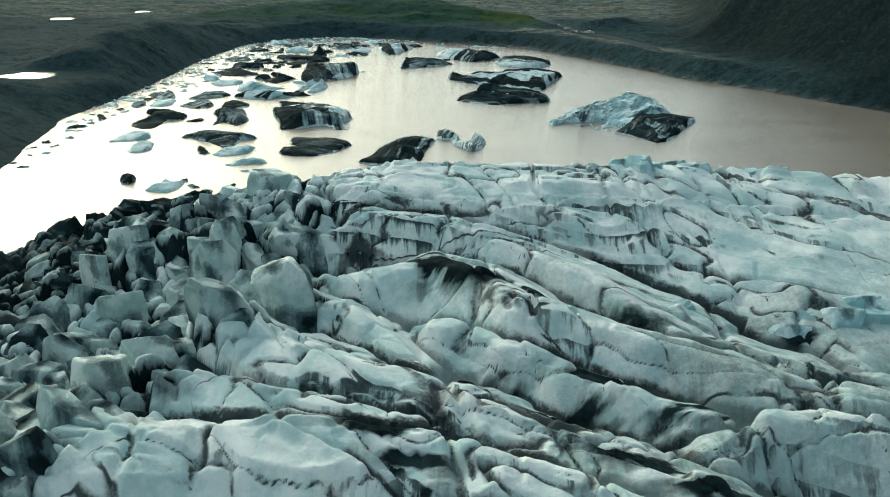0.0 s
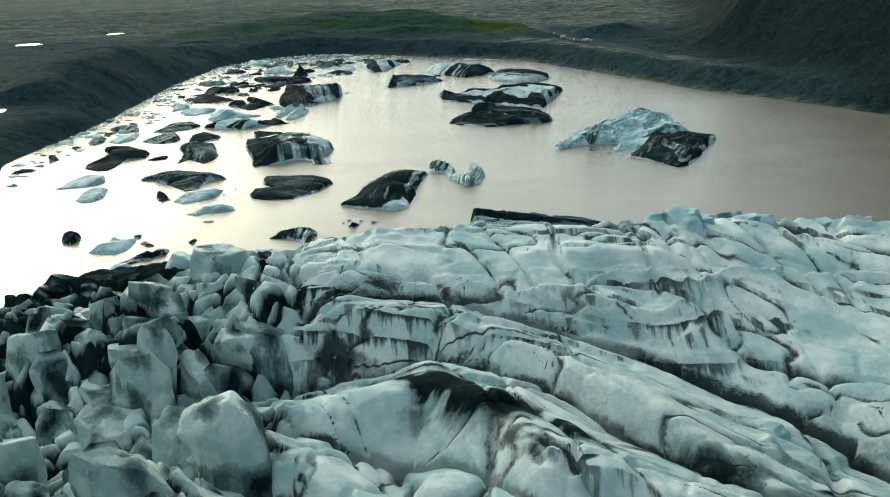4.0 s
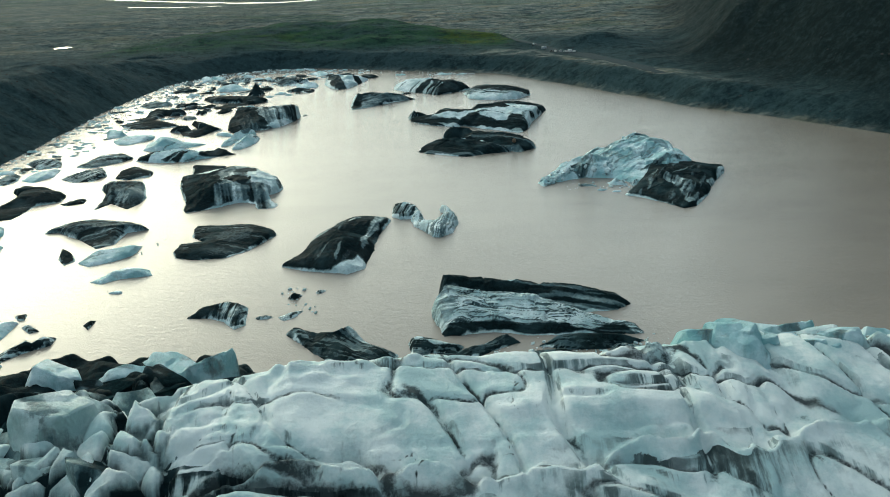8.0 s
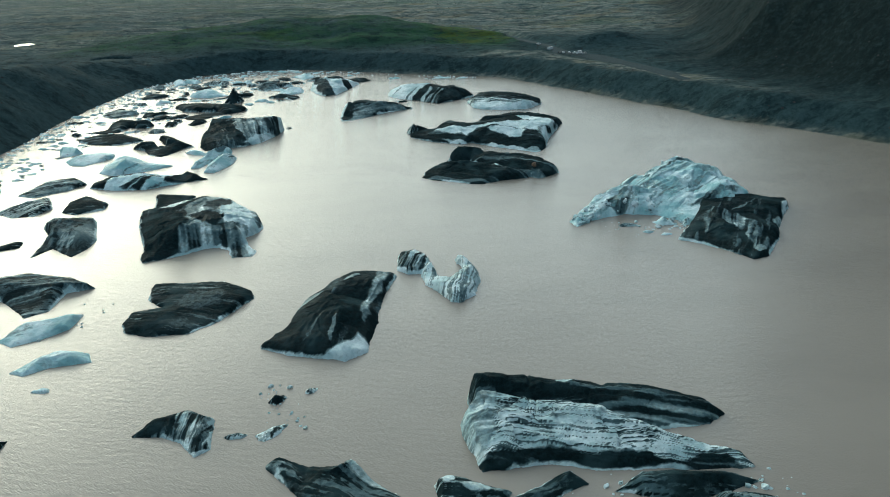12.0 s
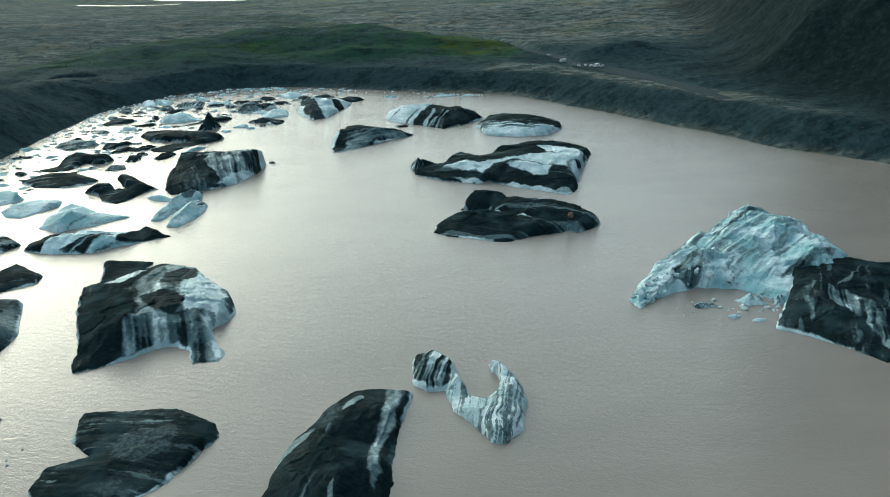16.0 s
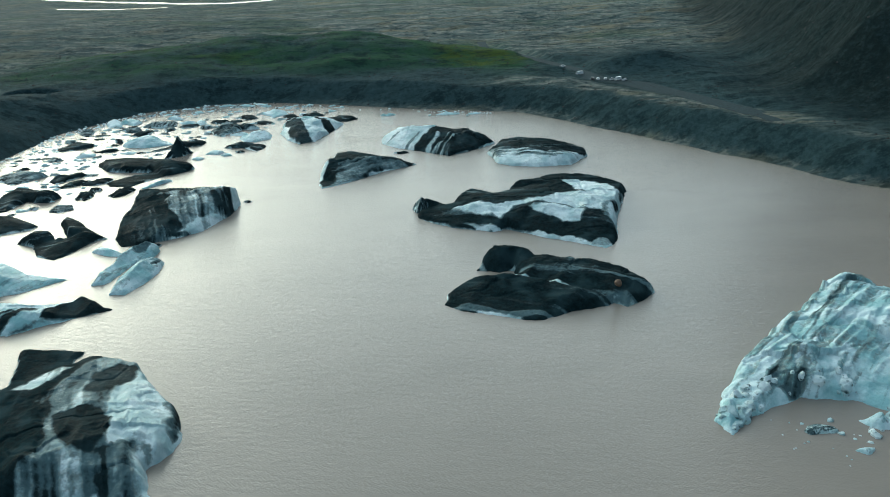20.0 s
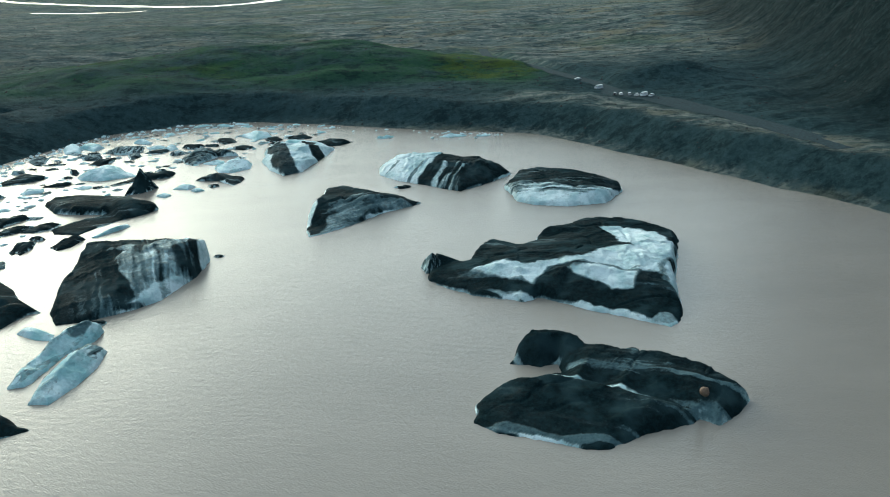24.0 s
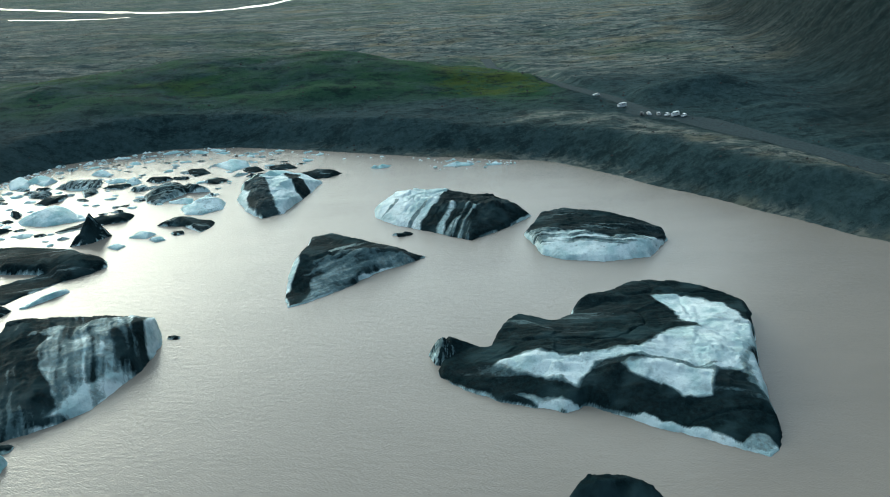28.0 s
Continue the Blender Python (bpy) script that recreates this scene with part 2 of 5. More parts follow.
    grey = mixed(nodes, links, ramp(nodes, links, drips, 0.36, 0.64), tuple(0.7 * c for c in deep), (0.20, 0.245, 0.235))
    wobble = plus(debris, times(maths(nodes, links, "SUBTRACT", fine, 0.5), 0.4 if layered else 0.6))
    half = mixed(nodes, links, ramp(nodes, links, wobble, 0.10, 0.52 if layered else 0.34), clean, grey)
    if not layered:
        half = mixed(nodes, links, ramp(nodes, links, wobble, 0.34, 0.60), half, (0.080, 0.128, 0.138))
    if dark is None:
        color = mixed(nodes, links, ramp(nodes, links, wobble, 0.60, 0.84), half, soot)
        relief = times(relief, maths(nodes, links, "SUBTRACT", 1.0, times(ramp(nodes, links, wobble, 0.5, 0.9), 0.6)))
    else:
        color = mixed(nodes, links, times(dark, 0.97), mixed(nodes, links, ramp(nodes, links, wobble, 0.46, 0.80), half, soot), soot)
    links.new(color, shader.inputs["Base Color"])
    links.new(plus(times(wobble, 0.35), 0.48), shader.inputs["Roughness"])
    links.new(maths(nodes, links, "SUBTRACT", 0.42, times(wobble, 0.36)), shader.inputs["Specular IOR Level"])
    shader.inputs["IOR"].default_value = 1.31
    bump(nodes, links, shader, relief, 0.75 if layered else 1.0, 0.6)
    return m


def ground_material():
    """Dark gravel, a much darker tone over the mountain's rock, braided pale channels and brown heath on the plain,
    moss on the hills.
    """
    m, nodes, links, shader = material("gravel and moss")

    def value(key):
        node = nodes.new("ShaderNodeAttribute")
        node.attribute_name = key
        return node.outputs["Fac"]

    def times(a, b):
        return maths(nodes, links, "MULTIPLY", a, b)

    def plus(a, b):
        return maths(nodes, links, "ADD", a, b)

    moss, tan, rock = value("moss"), value("tan"), value("rock")
    broad = scaled(nodes, links, 0.011, 8.0, 0.68, (1, 1.6, 1))
    fine = scaled(nodes, links, 0.22, 12.0, 0.78)
    mid = scaled(nodes, links, 0.045, 10.0, 0.75, (0.8, 1.7, 1), 12)
    braid = scaled(nodes, links, 0.017, 6.0, 0.62, (0.55, 2.2, 1), -8)
    base = mixed(nodes, links, ramp(nodes, links, fine, 0.32, 0.72), (0.027, 0.051, 0.055), (0.060, 0.102, 0.108))
    base = mixed(nodes, links, times(tan, ramp(nodes, links, plus(times(mid, 0.65), times(fine, 0.35)), 0.40, 0.56)), base, (0.160, 0.190, 0.172))
    line = ramp(nodes, links, maths(nodes, links, "ABSOLUTE", maths(nodes, links, "SUBTRACT", braid, 0.5), 0.0), 0.040, 0.008)
    base = mixed(nodes, links, times(times(line, tan), ramp(nodes, links, fine, 0.36, 0.60)), base, (0.34, 0.335, 0.285))
    heath = times(tan, ramp(nodes, links, plus(times(broad, 0.75), times(fine, 0.25)), 0.50, 0.60))
    base = mixed(nodes, links, times(heath, 0.8), base, (0.20, 0.18, 0.115))
    green = times(moss, ramp(nodes, links, plus(times(broad, 0.5), times(mid, 0.5)), 0.38, 0.58))
    base = mixed(nodes, links, green, base, (0.036, 0.092, 0.044))
    meadow = times(ramp(nodes, links, moss, 1.15, 1.7), ramp(nodes, links, plus(times(mid, 0.6), times(fine, 0.4)), 0.42, 0.56))
    base = mixed(nodes, links, meadow, base, (0.072, 0.105, 0.024))
    clump = scaled(nodes, links, 0.06, 9.0, 0.82, (1, 1.8, 1))
    base = mixed(nodes, links, times(ramp(nodes, links, clump, 0.48, 0.60), 0.72), base, (0.012, 0.024, 0.026))
    # the whole mountain goes darker than the gravel
    base = mixed(nodes, links, times(rock, 0.86), base, mixed(nodes, links, ramp(nodes, links, fine, 0.46, 0.74), (0.007, 0.014, 0.015), (0.030, 0.047, 0.048)))
    links.new(base, shader.inputs["Base Color"])
    shader.inputs["Roughness"].default_value = 0.95
    shader.inputs["Specular IOR Level"].default_value = 0.04
    bump(nodes, links, shader, plus(fine, times(mid, 0.8)), 1.0, 3.0)
    return m


def water_material(name, color, ripple):
    m, nodes, links, shader = material(name)
    murk = scaled(nodes, links, 0.012, 4.0, 0.6, (1, 2, 1))
    links.new(mixed(nodes, links, ramp(nodes, links, murk, 0.3, 0.7), color, tuple(c * 0.86 for c in color)), shader.inputs["Base Color"])
    shader.inputs["Roughness"].default_value = 0.13
    shader.inputs["IOR"].default_value = 1.333
    shader.inputs["Specular IOR Level"].default_value = 0.50
    near, wide = scaled(nodes, links, 2.6, 2.0, 0.5, (0.36, 1.35, 1), -38), scaled(nodes, links, 0.5, 3.0, 0.5, (0.6, 1.4, 1), -20)
    bump(nodes, links, shader, maths(nodes, links, "ADD", near, wide), ripple, 0.8)
    return m


def plain_material(name, color, rough=0.6, metal=0.0, grain=0.15, scale=3.0):
    m, nodes, links, shader = material(name)
    fine = scaled(nodes, links, scale)
    links.new(mixed(nodes, links, ramp(nodes, links, fine, 0.3, 0.7), color, tuple(c * (1 - grain) for c in color)), shader.inputs["Base Color"])
    shader.inputs["Roughness"].default_value, shader.inputs["Metallic"].default_value = rough, metal
    return m


ICE = ice_material("iceberg ice", (0.41, 0.565, 0.575), (0.79, 0.88, 0.875))
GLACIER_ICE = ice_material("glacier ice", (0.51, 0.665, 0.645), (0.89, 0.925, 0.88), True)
BLOCK_ICE = ice_material("broken glacier ice", (0.43, 0.58, 0.555), (0.82, 0.90, 0.86), False, 0.5)
BLUE_ICE = ice_material("blue ice", (0.32, 0.545, 0.56), (0.73, 0.86, 0.865))
GROUND = ground_material()
WATER = water_material("silty lake water", (0.258, 0.224, 0.186), 0.16)
POND = water_material("pale melt water", (0.22, 0.23, 0.22), 0.05)

# ---- ground and lake ----
SHORE = [(-186, -450), (-170, 150), (-165, 204), (-205, 304), (-222, 413), (-208, 520), (-205, 596), (-202, 674), (-185, 778), (-147, 836), (-97, 856),
         (-60, 851), (-6, 826), (40, 800), (75, 788), (96, 776), (114, 753), (142, 704), (180, 642), (207, 590), (245, 545), (275, 500),
         (302, 465), (345, 390), (365, 180), (365, -450)]


ROAD = [(208, 660, 12.5), (204, 690, 12.5), (194, 730, 12.5), (180, 757, 12.5), (169, 791, 12.5), (158, 826, 12.5), (154, 862, 12.5), (140, 913, 12), (130, 966, 11), (121, 998, 10), (113, 1030, 9), (118, 1090, 8)]
LEVEL = [(-278, 503, 44, 12.0), (-370, 1045, 26, 8.0), (-434, 945, 24, 8.0), (-222, 850, 12, 8.0), (163, 812, 16, 12.5)]


def ground_height(x, y):
    d = -inside_distance(x, y, SHORE) + 2.5 * fbm(x / 25, y / 25, 3)
    left = smooth(-100, -170, x) * smooth(900, 780, y)
    far = 1 - left
    face = d + 2.6 * ridged(x / 16, y / 16, 14, 3) * smooth(4, 14, d) * smooth(40, 24, d)
    crest = np.interp(y, [250, 430, 500, 600, 700, 790, 860], [9, 12, 15, 27, 27, 16, 10])
    bank = (1.5 * smooth(0, 5, face) + 11.5 * np.clip((face - 5) / 19, 0, 1)) * far + left * (crest * np.clip(face / 40, 0, 1) + 3 * smooth(34, 50, d) - (crest - 5) * smooth(52, 120, d))
    bank = bank - far * 5 * smooth(90, 300, d) * smooth(300, 100, x - 0.2 * (y - 800))
    hills = 17 * np.exp(-(((x + 85) / 100) ** 2) - ((y - 985) / np.where(y < 985, 48, 80)) ** 2) + 14 * np.exp(-(((x - 0) / 60) ** 2) - ((y - 945) / np.where(y < 945, 30, 60)) ** 2)
    hills += 8 * np.exp(-(((x - 85) / 50) ** 2) - ((y - 935) / np.where(y < 935, 22, 40)) ** 2) + 10 * np.exp(-(((x + 190) / 80) ** 2) - ((y - 930) / 50) ** 2)
    hills += 10 * np.exp(-(((x - 205) / 34) ** 2) - ((y - 858) / 16) ** 2) + 5 * np.exp(-(((x + 30) / 90) ** 2) - ((y - 900) / 14) ** 2)
    rise = x - np.maximum(235 + 0.30 * (y - 760), 330 - 0.25 * (y - 300))
    mount = 0.62 * np.where(rise > 0, rise, 0) ** 1.04 * smooth(0, 90, rise)
    mount = np.minimum(mount, 520) * (1 + 0.30 * fbm(x / 60, y / 60, 8, 6))
    mount = mount + 5 * (ridged(x / 46, y / 60, 30, 5) - 0.4) * smooth(20, 90, rise) + 6 * (ridged(x / 14, y / 26, 32, 4) - 0.4) * smooth(20, 90, rise)
    rough = fbm(x / 45, y / 45, 5, 6) * 3.6 + ridged(x / 70, y / 24, 12, 5) * 2.4
    calm = smooth(1750, 1400, y)
    out = smooth(0, 30, d)
    high = 4 + (bank - 4) * calm + out * (mount + calm * (hills + rough))
    for cx, cy, r, z in LEVEL:
        w = smooth(1.7 * r, r, np.hypot(x - cx, (y - cy) * 1.6))
        high = high * (1 - w) + z * w
    away, z, _ = along(x, y, ROAD)
    w = smooth(15, 6, away)
    high = high * (1 - w) + z * w
    return np.where(d > 0, np.where(d < 6, bank, high), np.maximum(-5, 0.45 * d)), d


def spread(lo, a, b, hi, step, far):
    inner = np.arange(a, b + step, step)
    left = a - (np.geomspace(step, a - lo + step, far)[::-1] - step)
    right = inner[-1] + (np.geomspace(step, hi - b + step, far) - step)
    return np.concatenate([left[:-1], inner, right[1:]])


gx, gy = np.meshgrid(spread(-4600, -420, 470, 4600, 3.0, 60), spread(-1500, 240, 1250, 4900, 3.0, 90))
gz, shore_d = ground_height(gx, gy)
moss = smooth(860, 910, gy) * smooth(1120, 1010, gy) * smooth(-330, -180, gx) * smooth(150, 100, gx) + 0.5 * smooth(0.0, 0.5, fbm(gx / 90, gy / 60, 21)) * smooth(320, 250, gx) * smooth(850, 920, gy)
tan = (smooth(900, 1010, gy) * (1.0 + 0.5 * fbm(gx / 140, gy / 50, 23)) + 0.8 * smooth(22, 34, shore_d) * smooth(60, 45, shore_d) * smooth(60, 110, gx)) * smooth(330, 210, gx - 0.3 * (gy - 760)) * (1 - 0.75 * np.clip(moss, 0, 1))
moss = moss + 1.6 * np.exp(-(((gx - 97 + 0.15 * (gy - 910)) / 30) ** 2) - ((gy - 920) / 62) ** 2)
moss = moss * smooth(15, 30, shore_d)
tan = tan * (0.5 + 0.5 * smooth(-260, 40, gx)) + 0.5 * smooth(7, 3, shore_d) * smooth(-60, 0, gx)
crag = smooth(-25, 45, gx - np.maximum(235 + 0.30 * (gy - 760), 330 - 0.25 * (gy - 300)) + 30 * fbm(gx / 50, gy / 50, 26, 5))
ground = sheet("ground", gx, gy, gz, np.ones(gx.shape, bool), GROUND, (("moss", np.clip(moss, 0, 2)), ("tan", np.clip(tan, 0, 1)), ("rock", np.clip(crag, 0, 1))))
tagged(ground, "dark volcanic gravel and mossy moraine round the lake", "ground", kind="structure")


def flat_patch(name, outline, z, material):
    bm = bmesh.new()
    bm.faces.new([bm.verts.new((x, y, z)) for x, y in outline])
    return part(name, bm, material)


tagged(flat_patch("water", [(-300, 60), (420, 60), (420, 900), (-300, 900)], 0.0, WATER), "silty beige glacial lake with small ripples", "water", kind="structure")

# ---- glacier ----
RIDGES = [
    ([(-66, 158, 32), (-44, 163, 37), (-12, 167, 42), (14, 166, 42), (38, 165, 42), (57, 169, 41.5), (79, 171, 40), (130, 165, 39), (200, 158, 38), (330, 150, 37)], 1.1, 0.9, 24),
    ([(-30, 136, 30), (-20, 141, 35), (4, 133, 35.5), (16, 125, 34), (30, 112, 32), (44, 97, 30), (55, 78, 27), (80, 62, 25)], 1.25, 0.35, 3),
    ([(-26, 110, 26), (-11, 112, 29), (1, 112, 32.5), (13, 99.5, 34), (21, 86, 33), (34, 79, 31.5), (52, 70, 30), (65, 56, 29), (95, 45, 28)], 1.0, 0.55, 4),
    ([(2, 88, 26), (14, 80, 27), (30, 66, 26), (42, 55, 25), (60, 48, 25)], 1.0, 0.6, 3),
    ([(-36, 96, 29), (-22, 95, 28), (-10, 82, 26), (-2, 68, 25), (10, 55, 24), (22, 46, 24)], 1.2, 0.7, 4),
    ([(-46, 80, 30), (-31, 68, 30), (-16, 61, 29.5), (-6, 57, 29), (8, 46, 28.5), (18, 38, 28), (42, 22, 27)], 1.1, 0.5, 9),
    ([(-58, 58, 28), (-40, 54, 29), (-22, 48, 29), (-6, 44, 28), (8, 36, 27)], 1.0, 0.6, 7),
    ([(-62, 36, 29), (-30, 38, 30), (-3, 33, 30), (9, 28, 30), (24, 20, 29), (48, 4, 28)], 0.9, 0.5, 9),
    ([(50, 38, 24), (60, 45, 27), (80, 39, 28), (130, 28, 29)], 1.0, 0.6, 4),
    ([(60, 78, 20), (88, 70, 22), (120, 62, 25), (200, 52, 29)], 1.0, 0.6, 4),
]
FRONT = ([-190, -160, -125, -85, -45, -5, 40, 100, 200, 340], [150, 178, 216, 250, 246, 210, 192, 194, 188, 180])


HOLLOWS = [(-1, 106, 12, 4, 0.45), (5, 105, 15, 5, 1.0), (-8, 33, 12, 6, 1.2), (24, 59, 16, 5, 1.1), (38, 29, 16, 7, 1.2), (89, 91, 5, 4, 1.1), (49, 52, 12, 5, 1.1), (13, 65, 10, 4, 1.0),
           (63, 82, 6, 4, 1.1), (-31, 125, 10, 7, 0.7), (-13, 69, 10, 4, 1.0), (36, 61, 12, 5, 1.0), (-49, 47, 8, 6, 0.7), (42, 88, 14, 4, 0.7), (20, 95, 14, 3, 0.8)]
BROKEN = ([20, 48, 72, 100, 200], [-66, -54, -36, -28, -38])


def lines(x, y, seed, width):
    """Thin wandering lines where a noise crosses its middle."""
    n = vnoise(x, y, seed) + 0.35 * vnoise(x * 2.3, y * 2.3, seed + 1) - 0.67
    return smooth(width, 0.0, np.abs(n))


def glacier_height(x, y):
    turn = smooth(112, 142, y) * smooth(75, 45, x)
    u, v = (0.83 + 0.17 * turn) * x - (0.55 - 0.47 * turn) * y, (0.55 - 0.47 * turn) * x + (0.83 + 0.17 * turn) * y
    wx, wy = x + 2.5 * fbm(x / 16, y / 16, 41), y + 2.5 * fbm(x / 16, y / 16, 42)
    side = smooth(8, -8, x - np.interp(y, *BROKEN) + 6 * fbm(x / 15, y / 15, 43))
    base = np.interp(x, [-185, -150, -110, -60, -20, 60, 340], [-3, 3, 13, 17, 15, 14, 20]) + smooth(30, -40, y) * 12
    h = base + 1.5 * fbm(x / 12, y / 12, 44)
    second, steep = h - 9, np.zeros(x.shape)
    for line, near, far, hold in RIDGES:
        d, z, s = along(wx, wy, line)
        if hold > 20:
            near = np.interp(x, [-5, 35, 65, 95], [1.1, 0.55, 0.45, 0.25])
        else:
            near = 1.45 * near
        hold = hold * (1 + 0.25 * fbm(u / 15, z / 7, 48, 3))
        # the top slopes gently to a brink, then the face falls away towards the lower ice
        drop = np.where(s > 0, far * d, 0.2 * np.minimum(d, hold) + 0.06 * np.clip(d - 0.5 * hold, 0, None) ** 1.5 * (d < hold) + near * np.clip(d - hold, 0, None) + 0.6 * (d > hold) * smooth(hold, hold + 2.5, d))
        crest = z + 0.9 * fbm(u / 13, z / 5, 40, 3) - drop
        top = crest > h
        second = np.where(top, h, np.maximum(second, crest))
        steep = np.where(top, np.where(s > 0, 0, smooth(hold, hold + 3, d)), steep)
        h = np.where(top, crest, h)
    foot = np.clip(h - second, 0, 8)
    # long plates that slid against one another, each with its own tilt, then smaller ones
    calm = smooth(132, 142, y) * smooth(-30, -12, x)
    qu, qv = u + 5 * fbm(x / 17, y / 17, 67), v + 2.6 * fbm(x / 17, y / 17, 68)
    calm = np.maximum(calm, smooth(30, 48, x) * smooth(72, 92, y))
    big, joint, plate = tilted(qu / 40, qv / 14, 66, 1.5)
    small, chip, _ = tilted(qu / 12 + 0.22 * fbm(x / 5, y / 5, 65), qv / 6.5 + 0.15 * fbm(x / 5, y / 5, 64), 71, 1.1)
    split = smooth(-0.15, 0.25, fbm(x / 26, y / 20, 69)) * (1 - side)
    h = h + (1 - side) * (1 - 0.7 * calm) * (0.8 * big - 2.0 * smooth(0.05, 0.0, joint)) + split * (1 - 0.9 * calm) * (small - 2.0 * smooth(0.06, 0.0, chip)) - 4.0 * (1 - side) * smooth(1.1, 0.0, foot)
    h = h + 0.35 * (1 - side) * (np.clip(ridged(u / 40, v / 7, 51, 2), -0.2, 1) - 0.35) + 0.3 * fbm(u / 16, v / 5, 52, 4)
    if min(x.shape) > 4:
        h = softened(h, 1)
    # ledges of the ice's layers, dipping a little
    layer = (h + 0.06 * x + 3.0 * fbm(u / 36, v / 20, 45, 4)) / 5.6
    frac = layer - np.floor(layer)
    slope = np.hypot(*np.gradient(h, y[1, 0] - y[0, 0], x[0, 1] - x[0, 0])) if x.shape[0] > 2 else np.full(x.shape, 0.8)
    ledge = (smooth(0.0, 0.22, frac) - frac) * smooth(1.6, 0.9, slope) * smooth(0.1, 0.3, slope)
    bedded = np.maximum(smooth(112, 128, y + 8 * fbm(x / 22, y / 22, 91)), 0.9 * smooth(0.12, 0.22, fbm(u / 30, v / 22, 92, 3)))
    h = h + 2.6 * ledge * bedded * smooth(-0.25, 0.35, fbm(u / 40, v / 18, 46)) * (1 - side)
    # long and cross seams
    seam_a = vnoise(u / 34, v / 10, 55) + 0.35 * vnoise(u / 15, v / 4.4, 56) - 0.67
    seam_b = vnoise((x + 0.35 * y) / 16, (y - 0.35 * x) / 46, 59) + 0.35 * vnoise((x + 0.35 * y) / 7, (y - 0.35 * x) / 20, 58) - 0.67
    crack = smooth(0.036, 0.0, np.abs(seam_a)) * smooth(-0.4, 0.1, fbm(x / 25, y / 25, 47)) + smooth(0.036, 0.0, np.abs(seam_b)) * smooth(-0.3, 0.2, fbm(x / 22, y / 22, 39))
    hair = np.abs(vnoise(qu / 17, qv / 9, 93) + 0.35 * vnoise(qu / 6, qv / 4, 94) - 0.67)
    h = h - (2.0 * np.clip(crack, 0, 1) + 0.9 * smooth(0.06, 0.0, hair) * smooth(-0.2, 0.05, fbm(x / 18, y / 18, 95))) * (1 - side)
    # broken blocks: tilted columns with deep gaps
    tall, gap = 0.0, 0.0
    for size, seed, weight in ((13.0, 60, 1.0), (6.8, 64, 0.45)):
        rise, open_gap, blk = tilted(wx / size + 0.3 * fbm(x / 7, y / 7, seed + 2), wy / (size * 0.85) + 0.3 * fbm(x / 7, y / 7, seed + 3), seed, 6.0)
        tall = tall + weight * rise
        gap = np.maximum(gap, (0.5 + 0.5 * weight) * smooth(0.16, 0.02, open_gap))
    h = h + side * smooth(214, 200, y) * (tall + 1.0 - 4.5 * gap)
    if min(x.shape) > 4:
        h = softened(h, 1)
    h = h + 0.16 * fbm(x / 2.6, y / 2.6, 61, 3)
    edge = np.interp(x, *FRONT) + 6 * fbm(x / 12, y / 40, 62) - y
    h = np.where(edge > 0, h * smooth(-0.5, 9, edge) ** 0.5, -3)
    out = smooth(-172, -140, x + 8 * fbm(x / 20, y / 20, 63))
    h = h * out - 3 * (1 - out)
    h = np.where(h > 0, h * np.interp(y, [206, 240], [1.0, 0.42]), h)
    h = np.where((h > 0) & (x < 0), h + smooth(204, 216, y) * smooth(0, 5, edge) * (4.5 * fbm(x / 11, y / 8, 80, 3) - 1.2 * lines(x / 13, y / 13, 81, 0.08)), h)
    dirt_and_gaps = 0.13 * steep * (1 - side) * smooth(-0.5, 0.3, fbm(x / 14, y / 14, 38)) + 0.12 * smooth(-0.2, 0.4, fbm(u / 34, v / 7, 70, 4)) + 0.18 * smooth(-0.1, 0.45, fbm(x / 22, y / 12, 72, 5))
    dirt_and_gaps = 0.75 * dirt_and_gaps + 0.10 * (plate > 0.7) * (1 - side) * (1 - calm)
    # broken side: patchy dirt, and darker in the gaps between the columns
    dirt_and_gaps = dirt_and_gaps + side * (0.06 + 1.0 * gap + 0.28 * smooth(0, 0.5, fbm(x / 20, y / 20, 74))) + smooth(-92, -128, x) * 0.5
    dirt_and_gaps = dirt_and_gaps + 0.7 * smooth(186, 204, y + 5 * fbm(x / 9, y / 9, 79)) * smooth(-8, -30, x)
    swept = np.exp(-(((x + 12) / 34) ** 2) - ((y - 52) / 26) ** 2) + 1.1 * np.exp(-(((x - 25) / 60) ** 2) - ((y - 170) / 13) ** 2)
    dirt_and_gaps = dirt_and_gaps * (1 - 0.7 * np.clip(swept, 0, 1) * (dirt_and_gaps < 0.5))
    dirt_and_gaps = dirt_and_gaps + 0.20 * (1 - side) * smooth(22, 48, x + 10 * fbm(x / 20, y / 20, 82)) * smooth(122, 96, y + 8 * fbm(x / 20, y / 20, 83))
    # hollows where ash has gathered
    for ax, ay, rx, ry, ash in HOLLOWS:
        dirt_and_gaps = dirt_and_gaps + ash * np.exp(-((x - ax) / rx) ** 2 - ((y - ay - 0.7 * (ax - x)) / ry) ** 2) * smooth(-0.28, 0.30, fbm(x / 9 + 0.1 * y, y / 3.2, 84, 5))
    shade = 4 * side
    joint = np.minimum(joint + 0.25 * calm, chip + 0.25 * (1 - split))
    joint = np.minimum(joint, 0.62 * hair + 0.2 * smooth(0.05, -0.2, fbm(x / 18, y / 18, 95)))
    return h, (("debris", np.clip(dirt_and_gaps, 0, 1.0)), ("layer", layer), ("bedded", bedded * (1 - side)), ("seam_a", seam_a + shade), ("seam_b", seam_b + shade), ("foot", foot + shade), ("joint", joint + side))


